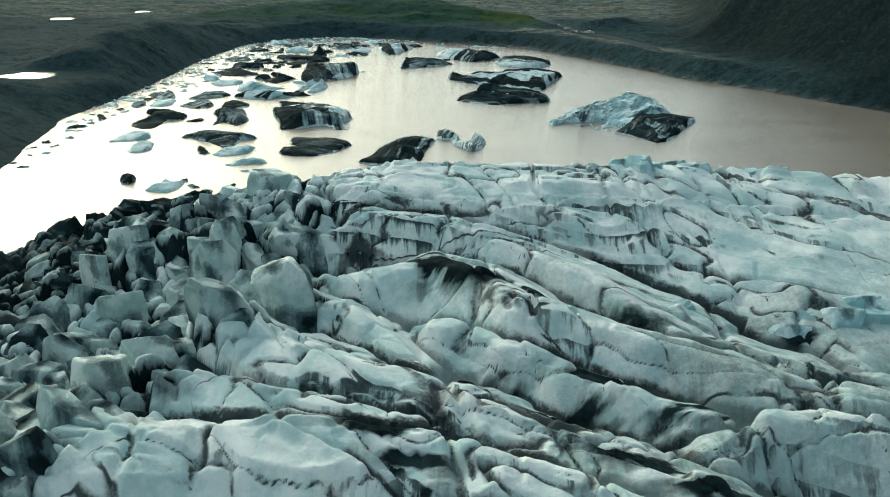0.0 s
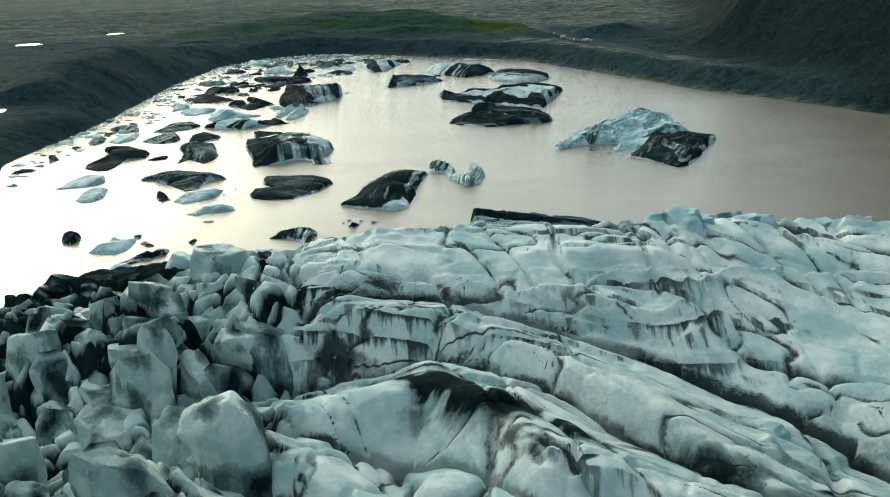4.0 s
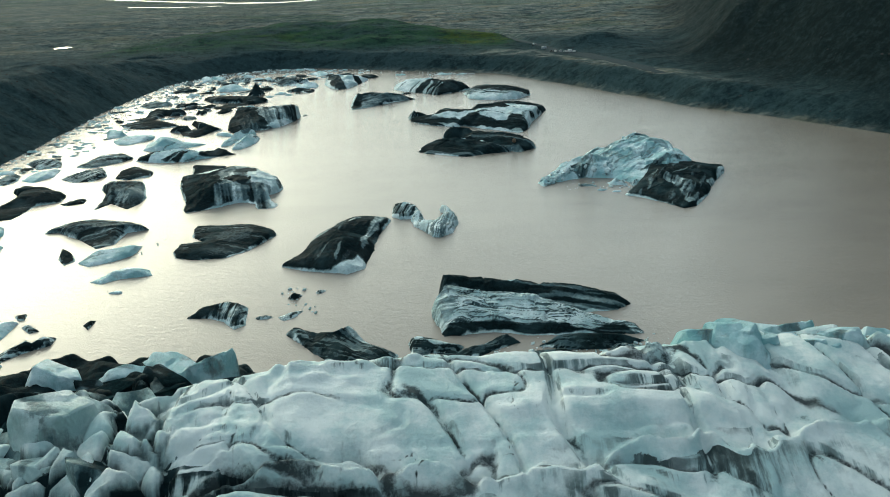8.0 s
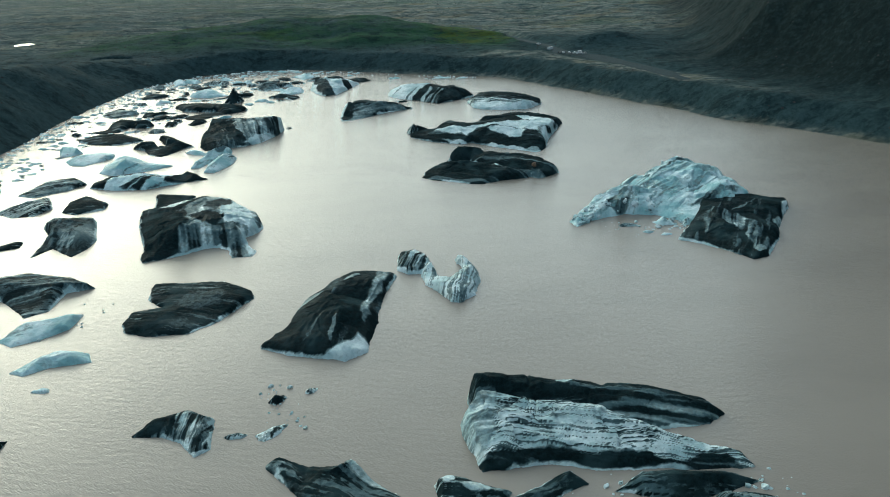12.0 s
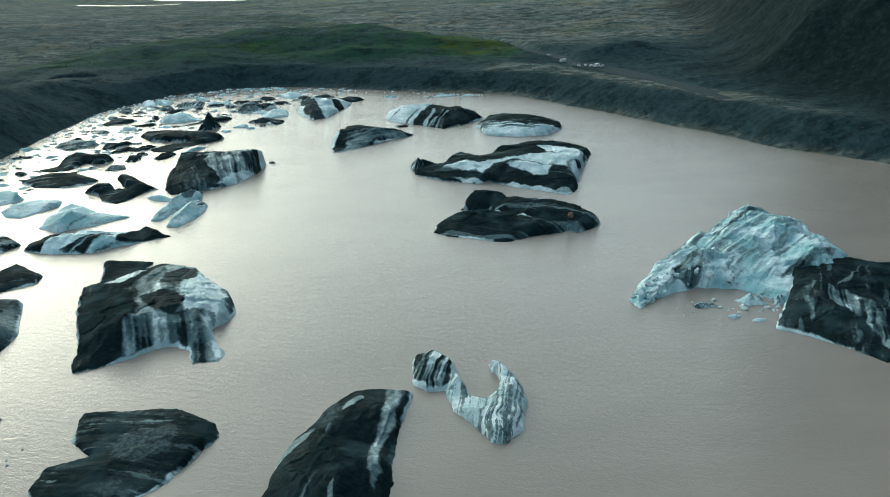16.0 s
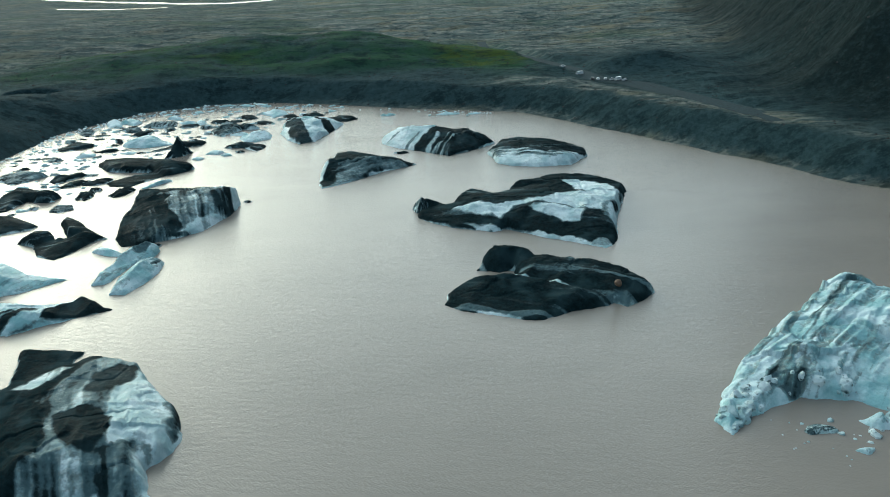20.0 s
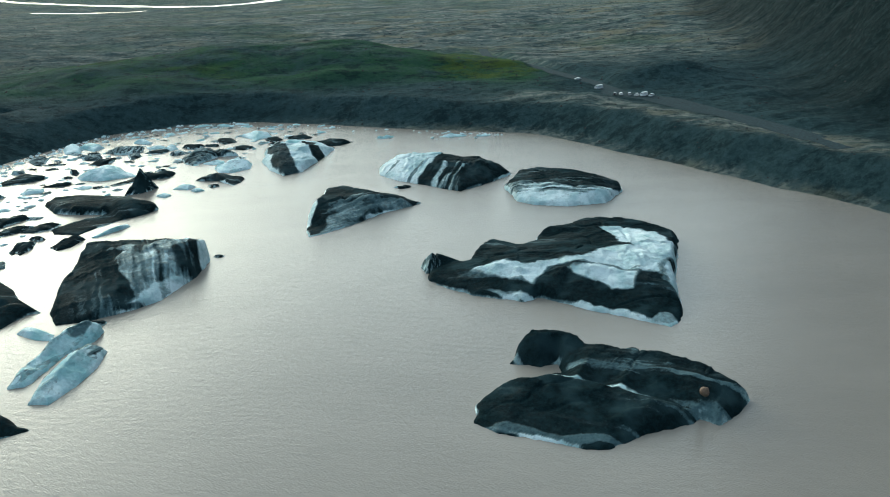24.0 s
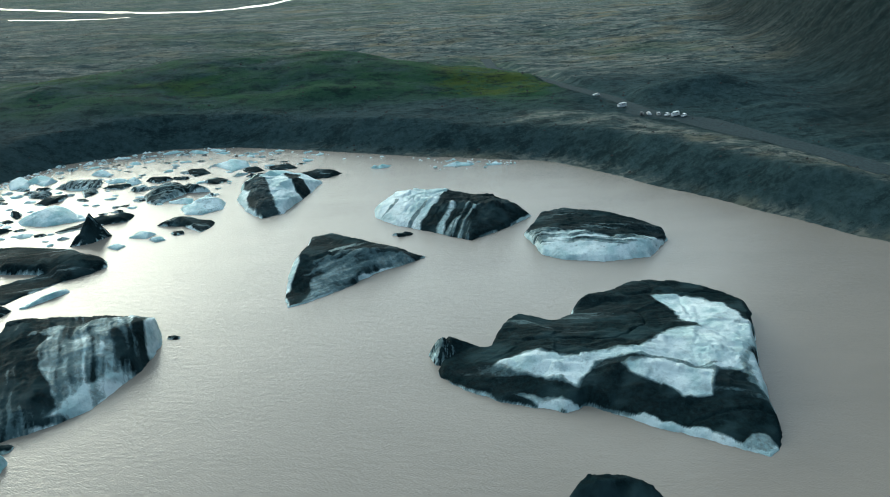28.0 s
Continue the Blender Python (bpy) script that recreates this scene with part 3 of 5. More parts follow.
glacier = tagged(new("glacier"), "crevassed blue-white glacier tongue streaked with black ash", "glacier", kind="structure")
for name, x0, x1, y0, y1, step in (("ice_surface", -126, 112.05, 6, 257.1, 0.45), ("outer_ice", 112.05, 345, 6, 257.1, 1.5), ("margin_ice", -186, -126, 6, 257.1, 1.0), ("upper_ice", -186, 345, -420, 6, 3.0)):
    ax, ay = np.meshgrid(np.linspace(x0, x1, int((x1 - x0) / step) + 1), np.linspace(y0, y1, int((y1 - y0) / step) + 1))
    az, marks = glacier_height(ax, ay)
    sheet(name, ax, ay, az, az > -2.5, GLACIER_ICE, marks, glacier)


def shard(seed, tall, ash=0.06, ice=None):
    """A block of ice about 1 wide: steep broken sides, tilted top, edges rounded by melting."""
    rng = random.Random(seed)
    bm = bmesh.new()
    tilt, lean, skew = rng.uniform(-0.45, 0.45), rng.uniform(-0.1, 0.5), rng.uniform(-0.25, 0.25)
    for z, count, inset in ((-0.6, 6, 1.05), (0.1, 6, rng.uniform(0.92, 1.08)), (0.5, rng.choice((4, 5, 5, 6)), rng.uniform(0.62, 0.95))):
        turn = rng.uniform(-0.4, 0.4)
        for i in range(count):
            a = turn + 2 * math.pi * (i + rng.uniform(-0.25, 0.25)) / count
            r = 0.58 * inset * rng.uniform(0.75, 1.1)
            x, y = math.cos(a) * r, math.sin(a) * r * 0.8
            up = z + (rng.uniform(-0.2, 0.28) if z == 0.1 else 0) + (tilt * x + lean * y if z > 0.3 else 0)
            bm.verts.new((x + skew * z, y, up * tall))
    bmesh.ops.convex_hull(bm, input=bm.verts)
    bmesh.ops.delete(bm, geom=[v for v in bm.verts if not v.link_faces], context="VERTS")
    bmesh.ops.dissolve_limit(bm, angle_limit=0.25, verts=list(bm.verts), edges=list(bm.edges))
    bmesh.ops.bevel(bm, geom=list(bm.edges), offset=0.022, segments=1, profile=0.5, affect="EDGES")
    bmesh.ops.triangulate(bm, faces=list(bm.faces))
    for turn in range(3):
        bmesh.ops.subdivide_edges(bm, edges=[e for e in bm.edges if e.calc_length() > 0.12], cuts=1)
        bmesh.ops.triangulate(bm, faces=list(bm.faces))
    for v in bm.verts:
        p = v.co * 3 + Vector((seed, 0, 0))
        v.co += v.co.normalized() * (0.03 * noise.noise(p * 0.6) + 0.014 * noise.noise(p * 2.2) - 0.04 * max(0, 1 - abs(noise.noise(p * 0.5 + Vector((0, 7, 0)))) * 14))
    mesh = bpy.data.meshes.new("serac")
    bm.to_mesh(mesh)
    bm.free()
    mesh.materials.append(ice or BLOCK_ICE)
    # patchy ash by noise, and a value that darkens the block's foot
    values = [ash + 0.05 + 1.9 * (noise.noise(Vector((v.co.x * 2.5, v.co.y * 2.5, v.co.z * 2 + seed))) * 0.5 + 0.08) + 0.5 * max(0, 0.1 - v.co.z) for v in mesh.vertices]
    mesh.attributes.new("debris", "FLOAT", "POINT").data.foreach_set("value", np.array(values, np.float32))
    mesh.polygons.foreach_set("use_smooth", np.ones(len(mesh.polygons), bool))
    mesh.set_sharp_from_angle(angle=radians(24))
    return mesh


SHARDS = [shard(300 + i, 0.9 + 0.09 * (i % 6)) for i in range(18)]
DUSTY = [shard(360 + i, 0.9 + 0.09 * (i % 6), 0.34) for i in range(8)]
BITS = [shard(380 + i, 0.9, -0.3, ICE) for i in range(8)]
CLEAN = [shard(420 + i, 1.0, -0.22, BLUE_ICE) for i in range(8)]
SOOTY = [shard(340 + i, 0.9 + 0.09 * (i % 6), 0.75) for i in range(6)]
rng = random.Random(5)
spots = []
SLABS = [(-61, 222), (-50, 224), (-40, 219), (-74, 217), (-30, 214)]
while len(spots) < 285:
    sx, sy = rng.uniform(-116, -20), rng.uniform(26, 214)
    if sx < (np.interp(sy, *BROKEN) - 3 if sy < 185 else -22) and all((sx - px) ** 2 + (sy - py) ** 2 > 24 for px, py in spots):
        spots.append((sx, sy))
crown = [(rng.uniform(58, 116), rng.uniform(166, 184)) for i in range(34)] + [(rng.uniform(60, 112), rng.uniform(84, 108)) for i in range(10)]
spots += crown + SLABS
heights, _ = glacier_height(np.array([[p[0] for p in spots]]), np.array([[p[1] for p in spots]]))
for (sx, sy), sz in zip(spots, heights[0]):
    sooty = sx < -8 and 190 < sy < 215 or sx < -100
    if sz > (9 if sooty else 4):
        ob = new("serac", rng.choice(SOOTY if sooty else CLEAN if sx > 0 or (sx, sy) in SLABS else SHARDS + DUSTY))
        ob.parent = glacier
        size = rng.choice((rng.uniform(7, 11), rng.uniform(10, 16))) if sx < 0 else rng.uniform(6, 13)
        sz -= 0 if sx < 0 else 0.4
        if (sx, sy) in SLABS:
            size, sz = rng.uniform(14, 19), sz - 0.5
        ob.matrix_local = pose(sx, sy, sz - 2.9, rng.uniform(-12, 12), rng.uniform(-14, 14), rng.uniform(-48, 12) + rng.choice((0, 180))) @ Matrix.Diagonal((size, size * rng.uniform(0.5, 0.85), size * (rng.uniform(0.35, 0.55) if sooty else rng.uniform(0.6, 1.05)), 1))


# ---- icebergs ----
def iceberg(outline, peaks, label, cover=0.3, bands=0.0, band_angle=0.0, band_width=3.0, cliff=2.0, patches=(), seed=0, step=None, rough=1.0, group="", warp=1.0, ice=None, name="iceberg"):
    """A floating berg: its ring of (x, y) or (x, y, height of the brink), a few heights (x, y, z) joined by flat faces,
    how much ash covers it, and ash bands across it. patches: (outline, ash) or (x, y, radius, ash, stretch, angle) of its clean and buried areas."""
    ice = ice or ICE
    rough = rough * (0.55 if cover > 0.8 else 1.0)
    ring = [p if len(p) > 2 else (*p, 0.35 * sum(q[2] for q in peaks) / len(peaks)) for p in outline]
    outline = [p[:2] for p in ring]
    xs, ys = [p[0] for p in outline], [p[1] for p in outline]
    size = max(max(xs) - min(xs), max(ys) - min(ys))
    step = step or max(0.22, size / 170)
    ox, oy = sum(xs) / len(xs), sum(ys) / len(ys)
    x, y = np.meshgrid(np.arange(min(xs) - 3, max(xs) + 3, step), np.arange(min(ys) - 3, max(ys) + 3, step))
    k = size / 50
    d = inside_distance(x, y, outline) + k * warp * (0.9 * fbm(x / (9 * k), y / (9 * k), seed + 1, 6) + 0.5 * fbm(x / (1.8 * k), y / (1.8 * k), seed + 15, 4))
    wx, wy = x + 1.1 * k * fbm(x / (7 * k), y / (7 * k), seed + 23, 5), y + 1.1 * k * fbm(x / (7 * k), y / (7 * k), seed + 24, 5)
    grown = [(ox + (px - ox) * 1.06, oy + (py - oy) * 1.06, pz) for px, py, pz in ring]
    top = softened(facets(wx, wy, grown + list(peaks)), 2)
    c, s = math.cos(radians(band_angle)), math.sin(radians(band_angle))
    across = -s * x + c * y + 1.2 * k * fbm(x / (8 * k), y / (8 * k), seed + 5)
    run = c * x + s * y
    stripe = 0.55 * vnoise(across / band_width, run / (30 * k), seed + 6) + 0.45 * vnoise(across / band_width * 2.9, run / (9 * k), seed + 11) + 0.3 * (vnoise(x / (1.6 * k), y / (1.6 * k), seed + 18) - 0.5)
    streak = 0.6 * vnoise(across / (1.5 * k), run / (22 * k), seed + 26) + 0.4 * vnoise(across / (0.5 * k), run / (8 * k), seed + 27)
    # chips, gullies and split joints, stronger where the berg stands high
    chip, joint, _ = tilted(x / (6.5 * k) + 0.5 * fbm(x / (6 * k), y / (6 * k), seed + 16), y / (6.5 * k), seed + 17, 1.0)
    stand = np.clip(top / 4, 0.12, 1.6)
    top = top + stand * k * rough * (0.42 * fbm(x / (11 * k), y / (11 * k), seed + 4, 6) + 0.40 * (ridged(run / (22 * k), across / (4.5 * k), seed + 3, 5) - 0.4) + 0.40 * chip)
    top = top - 0.25 * (cover < 0.8) * stand * k * smooth(0.05, 0.0, joint) - 0.3 * stand * k * lines(x / (11 * k), y / (11 * k), seed + 2, 0.03)
    lip = np.clip(d / (min(cliff, 2.6) * (0.5 + 1.0 * vnoise(x / (7 * k), y / (7 * k), seed + 7))), 0, 1)
    lip = (0.35 * lip + 0.65 * np.sin(lip * math.pi / 2)) ** 0.8
    z = np.where(d > 0, 0.15 + np.maximum(top, 0.12) * lip, np.maximum(-2, d)) + bands * 0.45 * (stripe - 0.5) * lip * k
    gouge = ridged(run / (9 * k), across / (1.6 * k), seed + 22, 4) - 0.4
    z = z + np.where(d > 0.3, stand * smooth(0.3, 3, d) * (0.22 * k * gouge + 0.30 * k * (ridged(x / (3.2 * k), y / (3.2 * k), seed + 8, 5) - 0.4)) + 0.10 * fbm(x / 1.3, y / 1.3, seed + 19, 3), 0)
    ash = cover + 0.32 * fbm(x / (12 * k), y / (12 * k), seed + 9, 5) - 0.30 * smooth(0.2, 0.5, fbm(run / (16 * k), across / (2.2 * k), seed + 14, 5)) + bands * (smooth(0.48, 0.62, stripe) - 0.32)
    bx, by = x + 2.2 * k * fbm(x / (7 * k), y / (7 * k), seed + 20, 6), y + 2.2 * k * fbm(x / (7 * k), y / (7 * k), seed + 21, 6)
    for px, *more in patches:
        if isinstance(px, list):
            w = smooth(-0.5 * k, 0.6 * k, inside_distance(bx, by, px))
            pa = more[0] + (0.12 + 0.3 * (0.25 < more[0] < 0.75)) * fbm(x / (4 * k), y / (4 * k), seed + 25, 5) + (more[1] if len(more) > 1 else 1.3 * (0.25 < more[0] < 0.75)) * (streak - 0.5)
        else:
            py, pr, pa, stretch, angle = more if len(more) > 3 else (*more, 1.0, 0.0)
            ca, sa = math.cos(radians(angle)), math.sin(radians(angle))
            w = smooth(1.2, 0.85, np.hypot((ca * (bx - px) + sa * (by - py)) / stretch, ca * (by - py) - sa * (bx - px)) / pr + 0.5 * fbm(x / (10 * k), y / (10 * k), seed + 10, 6))
        ash = ash * (1 - w) + pa * w
    # washed clean along the waterline, here and there
    ash = ash - 0.8 * smooth(0.55, 0.15, d + 1.0 * fbm(x / (5 * k), y / (5 * k), seed + 12, 4)) * smooth(0.0, 0.3, fbm(x / (14 * k), y / (14 * k), seed + 13, 3) + 0.12)
    ob = sheet(name, x - ox, y - oy, z, d > -1.0, ice, (("debris", np.clip(ash, 0, 1.1)),))
    ob.location = (ox, oy, 0)
    return tagged(ob, label, "iceberg" if name == "iceberg" else "ice floe", group)


def small_berg(x, y, width, height, label, cover, seed, depth=0.5, turn=0.0, bands=0.0, group="icebergs in the lake", name="iceberg"):
    rng = random.Random(seed)
    n = 11
    ring = []
    lobe, phase = rng.choice((2, 3, 3, 4)), rng.uniform(0, 6)
    c, s = math.cos(radians(turn)), math.sin(radians(turn))
    for i in range(n):
        a = 2 * math.pi * i / n
        r = rng.uniform(0.72, 1.05) + 0.16 * math.sin(lobe * a + phase)
        px, py = math.cos(a) * r * width / 2, math.sin(a) * r * width / 2 * depth
        ring.append((x + c * px - s * py, y + s * px + c * py))
    tops = [(x + rng.uniform(-0.38, 0.38) * width, y + rng.uniform(-0.35, 0.35) * width * depth, 0.68 * height * rng.uniform(0.25, 1.15)) for i in range(5)]
    return iceberg(ring, tops, label, cover, bands, turn + rng.uniform(20, 70), max(0.8, width * 0.06), width * depth * rng.uniform(0.2, 0.34), (), seed, max(0.25, width / 44), 1.0, group, 1.5, BLUE_ICE if cover < 0.06 else ICE, name)


iceberg([(20, 491, 0.3), (24, 486, 0.3), (33, 482, 0.3), (41, 477, 0.3), (46, 476, 0.3), (56, 480, 0.3), (67, 482, 0.3), (70, 484, 0.3), (73, 481, 0.3), (79, 485, 0.3), (84, 490, 1.0), (83, 493, 4.0), (79, 499, 5.2), (73, 504, 5.6), (64, 511, 5.6), (54, 514, 6.4), (47, 521, 6), (39, 523, 6.5), (35, 521, 4), (33, 517, 0.3), (40, 514, 0.3), (45, 515, 0.3), (45, 509, 0.3), (38, 507, 0.8), (32, 504, 3.5), (26, 502, 2.5), (21, 498, 1.0)],
        [(39, 500, 5.4), (45, 498, 4.8), (53, 494, 4.0), (60, 486, 4.2), (64, 483, 2.5), (51, 499, 1.8), (60, 491, 2.4), (68, 485, 1.8), (46, 519, 6.2), (47, 514, 3.6), (60, 502, 5.2), (70, 493, 5.0), (74, 489, 4.6), (50, 507, 4.6), (37, 489, 2.5), (47, 482, 2.0), (33, 500, 4.6), (41, 520, 6.8)],
        "black ash-covered iceberg with a split down its length", 1.0, 0.1, -28, 4, 1.6,
        (([(40, 503), (47, 501), (56, 495), (62, 490), (60, 489), (50, 498), (41, 501)], 0.42), (28, 485, 2.0, 0.66, 5, -24), (40, 479, 1.6, 0.62, 6, -20), (47, 508, 1.2, 0.45, 2.0, -40), (35, 518, 1.2, 0.4, 2, 70)), 101, 0.36)
iceberg([(17, 576, 0.3), (25, 566, 0.3), (32, 561, 0.3), (44, 554, 0.3), (49, 556, 0.3), (54, 553, 0.3), (60, 546, 0.3), (68, 540, 0.3), (76, 534, 0.3), (81, 530, 0.3), (87, 537, 0.3), (89, 542, 1.0), (92, 553, 2.0), (97, 566, 3.0), (108, 594, 3.0), (110, 600, 3.0), (101, 612, 3.0), (93, 618, 3.5), (83, 620, 3.5), (74, 616, 3.0), (62, 611, 3.6), (59, 606, 1.2), (53, 600, 1.2), (43, 604, 3.2), (36, 598, 3.0), (32, 588, 1.6), (26, 592, 1.8), (21, 595, 3.0), (17, 580, 1.0)],
        [(81, 603, 4.0), (81, 586, 6.0), (75, 573, 8.0), (85, 565, 8.6), (90, 563, 7.6), (93, 567, 7.0), (63, 565, 8.0), (45, 572, 6.0), (34, 573, 4.6), (61, 562, 6.5), (76, 549, 4.0), (80, 554, 6.0), (48, 559, 3.5), (88, 557, 6.0), (55, 578, 6.0), (46, 587, 5.0), (86, 545, 4.0), (22, 590, 4.2)],
        "black and white iceberg with bright clean ice on top", 1.0, 0.1, -20, 5, 1.6,
        (([(82, 606), (90, 607), (103, 597), (101, 582), (94, 567), (86, 572), (83, 583), (84, 596)], 0.0), ([(33, 573), (41, 575), (51, 572), (63, 567), (74, 575), (84, 580), (94, 567), (88, 555), (82, 559), (72, 563), (62, 564), (54, 566), (49, 558), (41, 565)], 0.08),
         ([(61, 562), (70, 563), (82, 558), (79, 553), (76, 547), (69, 551)], 0.0), ([(92, 563), (94, 558), (91, 548), (88, 543), (87, 552)], 0.0), (75, 562, 1.0, 0.5, 12, -12), (62, 545, 1.3, 0.15, 18, -32), (82, 534, 4, 0.3)), 102, 0.36)
iceberg([(17, 583, 0.3), (21, 581, 0.3), (24, 585, 0.5), (23, 592, 2.0), (19, 593, 2.0), (16, 589, 1.0)],
        [(20, 588, 5.2), (19, 585, 3.5), (22, 589, 3.2)], "broken dark tooth of ice at the end of a larger iceberg", 0.75, 0.3, 80, 1.0, 0.9, ((18, 585, 0.8, 0.4, 2, 70),), 134, 0.2)
iceberg([(-23, 627, 0.3), (-12, 633, 0.3), (-3, 641, 0.3), (8, 652, 0.3), (19, 658, 0.3), (22, 661, 0.6), (16, 665, 2.0), (8, 674, 1.8), (0, 682, 2.0), (-9, 690, 2.0), (-17, 688, 1.5), (-20, 676, 1.5), (-23, 659, 1.0), (-24, 645, 0.5)],
        [(3, 658, 5.8), (-7, 657, 6.2), (-16, 654, 6.2), (-19, 656, 7.0), (-20, 645, 4.0), (11, 660, 4.4), (-6, 676, 1.8), (2, 671, 2.0), (-14, 664, 2.5), (-2, 664, 3.0)], "dark grey wedge-shaped iceberg with a thin fin", 0.95, 0.1, 35, 3, 1.6,
        (([(-16, 636), (-16, 653), (-1, 661), (16, 658), (20, 656), (-2, 640), (-21, 628)], 0.60, 0.5), ([(-27, 656), (-20, 655), (-20, 650), (-23, 638), (-27, 640)], 0.1), (-8, 670, 1.2, 0.5, 5, 40)), 103)
iceberg([(8, 710, 0.3), (16, 697, 0.3), (29, 686, 0.3), (41, 674, 0.3), (58, 687, 0.3), (68, 697, 0.5), (63, 706, 3.4), (55, 713, 5.6), (49, 717, 4.6), (40, 724, 5.4), (26, 731, 4.5), (16, 730, 3.5), (8, 720, 2.0)],
        [(25, 712, 6.5), (38, 702, 7.0), (47, 697, 6.5), (54, 698, 6.8), (16, 712, 4.5), (30, 695, 4.0), (43, 684, 3.5)], "white iceberg with slanting black bands", 0.08, 0.1, 62, 5, 1.8,
        (([(24, 688), (35, 716), (40, 724), (56, 714), (70, 698), (41, 671), (28, 684)], 0.95), ([(29, 684), (37, 703), (39, 703), (32, 682)], 0.2), ([(31, 681), (39, 692), (42, 703), (47, 697), (39, 674)], 0.5, 1.6), (24, 700, 0.9, 0.5, 10, 62), (14, 712, 0.7, 0.4, 8, 60)), 104)
iceberg([(61, 676, 1.0), (62, 655, 0.3), (68, 649, 0.3), (81, 644, 0.3), (97, 645, 0.3), (109, 660, 1.0), (109, 664, 3.0), (105, 670, 3.6), (96, 683, 4.2), (80, 694, 3.6), (70, 692, 3.0)],
        [(66, 669, 4.5), (82, 659, 5.8), (96, 650, 4.6), (80, 675, 5.2), (92, 662, 5.8), (64, 663, 3.5), (82, 649, 3.0), (70, 655, 2.6)], "iceberg with a black cap over white flanks", 0.95, 0.1, -20, 4, 1.4,
        (([(60, 676), (78, 661), (86, 654), (100, 654), (106, 657), (97, 643), (81, 642), (66, 648), (59, 656)], 0.36, 1.5), ([(60, 663), (67, 657), (82, 649), (96, 649), (103, 653), (97, 643), (81, 641), (66, 646), (59, 655)], 0.04)), 105)
iceberg([(-50, 747, 0.3), (-45, 730, 0.3), (-38, 718, 0.3), (-29, 724, 0.3), (-21, 745, 0.3), (-14, 767, 0.5), (-23, 778, 3.0), (-30, 778, 4.6), (-37, 769, 4.6), (-44, 776, 4.6), (-50, 765, 3.0)],
        [(-41, 751, 6.5), (-34, 750, 5.5), (-26, 753, 5.8), (-39, 729, 4.0), (-28, 733, 3.5)], "iceberg striped black and white", 0.05, 0.1, 70, 8, 1.6,
        (([(-49, 765), (-43, 774), (-38, 757), (-35, 738), (-30, 722), (-36, 719), (-44, 731)], 0.8), ([(-32, 775), (-25, 774), (-18, 748), (-22, 740), (-25, 746)], 0.9), (-48, 742, 2, 0.05, 3, 70)), 106)
iceberg([(-95, 563, 0.3), (-87, 564, 0.3), (-75, 570, 0.3), (-67, 577, 0.3), (-59, 594, 0.3), (-56, 610, 0.5), (-58, 616, 5.0), (-69, 620, 5.5), (-86, 624, 4.6), (-94, 624, 5.0), (-101, 622, 5.2), (-101, 607, 4.0), (-101, 588, 3.0), (-99, 573, 1.5)],
        [(-95, 611, 7.4), (-84, 605, 7.6), (-72, 606, 8.0), (-61, 606, 9.0), (-91, 591, 6.0), (-77, 594, 7.6), (-72, 587, 6.0), (-59, 598, 5.0), (-81, 573, 4.5), (-65, 604, 8.6)], "black iceberg with a ribbed grey flank", 1.0, 0.15, 105, 1.8, 1.8,
        (([(-85, 600), (-80, 613), (-69, 616), (-60, 618), (-56, 596), (-60, 586), (-72, 570), (-77, 582), (-81, 588)], 0.57, 1.1), ([(-75, 573), (-68, 582), (-64, 589), (-58, 595), (-56, 590), (-67, 573)], 0.16, 1.0),
         ([(-64, 612), (-62, 612), (-58, 595), (-60, 592)], 0.92), ([(-61, 611), (-59, 622), (-53, 616), (-54, 603), (-59, 601)], 0.02), ([(-92, 606), (-84, 612), (-76, 611), (-84, 604)], 0.6, 0.8)), 107, 0.36)
iceberg([(-86, 395, 0.3), (-74, 401, 0.3), (-67, 406, 0.3), (-61, 407, 0.3), (-58, 404, 0.3), (-55, 395, 0.3), (-48, 397, 0.3), (-47, 401, 0.3), (-51, 410, 0.3), (-52, 416, 0.3), (-48, 422, 0.3), (-47, 428, 0.5), (-49, 434, 2.6), (-57, 449, 2.6), (-65, 464, 1.8), (-80, 472, 1.2), (-84, 468, 0.8), (-83, 476, 1.0), (-100, 479, 1.2), (-97, 456, 1.2), (-101, 452, 1.5), (-95, 428, 1.5), (-89, 406, 0.8)],
        [(-76, 412, 8.0), (-71, 415, 7.6), (-61, 423, 6.6), (-54, 411, 5.0), (-52, 424, 4.6), (-81, 446, 4.0), (-77, 462, 2.5), (-66, 442, 4.5), (-88, 426, 4.0), (-82, 435, 4.5), (-83, 401, 2.0), (-50, 417, 3.5), (-59, 442, 4.0), (-63, 412, 5.0)], "black and white iceberg with streaked hanging flank", 1.0, 0.15, 100, 3, 1.6,
        (([(-84, 443), (-82, 456), (-80, 466), (-74, 469), (-63, 465), (-57, 453), (-58, 419), (-67, 413), (-76, 410), (-75, 421), (-79, 434)], 0.54, 0.7), ([(-77, 410), (-67, 414), (-60, 417), (-55, 423), (-47, 418), (-45, 400), (-54, 393), (-60, 401), (-75, 397)], 0.60, 1.15),
         ([(-66, 441), (-65, 449), (-62, 462), (-56, 453), (-48, 428), (-46, 414), (-54, 422), (-60, 418), (-62, 429)], 0.06, 0.4), ([(-76, 435), (-68, 437), (-61, 430), (-60, 422), (-64, 415), (-70, 417), (-74, 425)], 1.0, 0.2),
         ([(-73, 447), (-75, 457), (-69, 463), (-62, 459), (-65, 450), (-68, 445)], 0.92, 0.3), ([(-94, 452), (-86, 466), (-83, 464), (-88, 450)], 0.35, 1.2), ([(-47, 436), (-45, 424), (-49, 421), (-50, 432)], 0.8)), 108, 0.30)
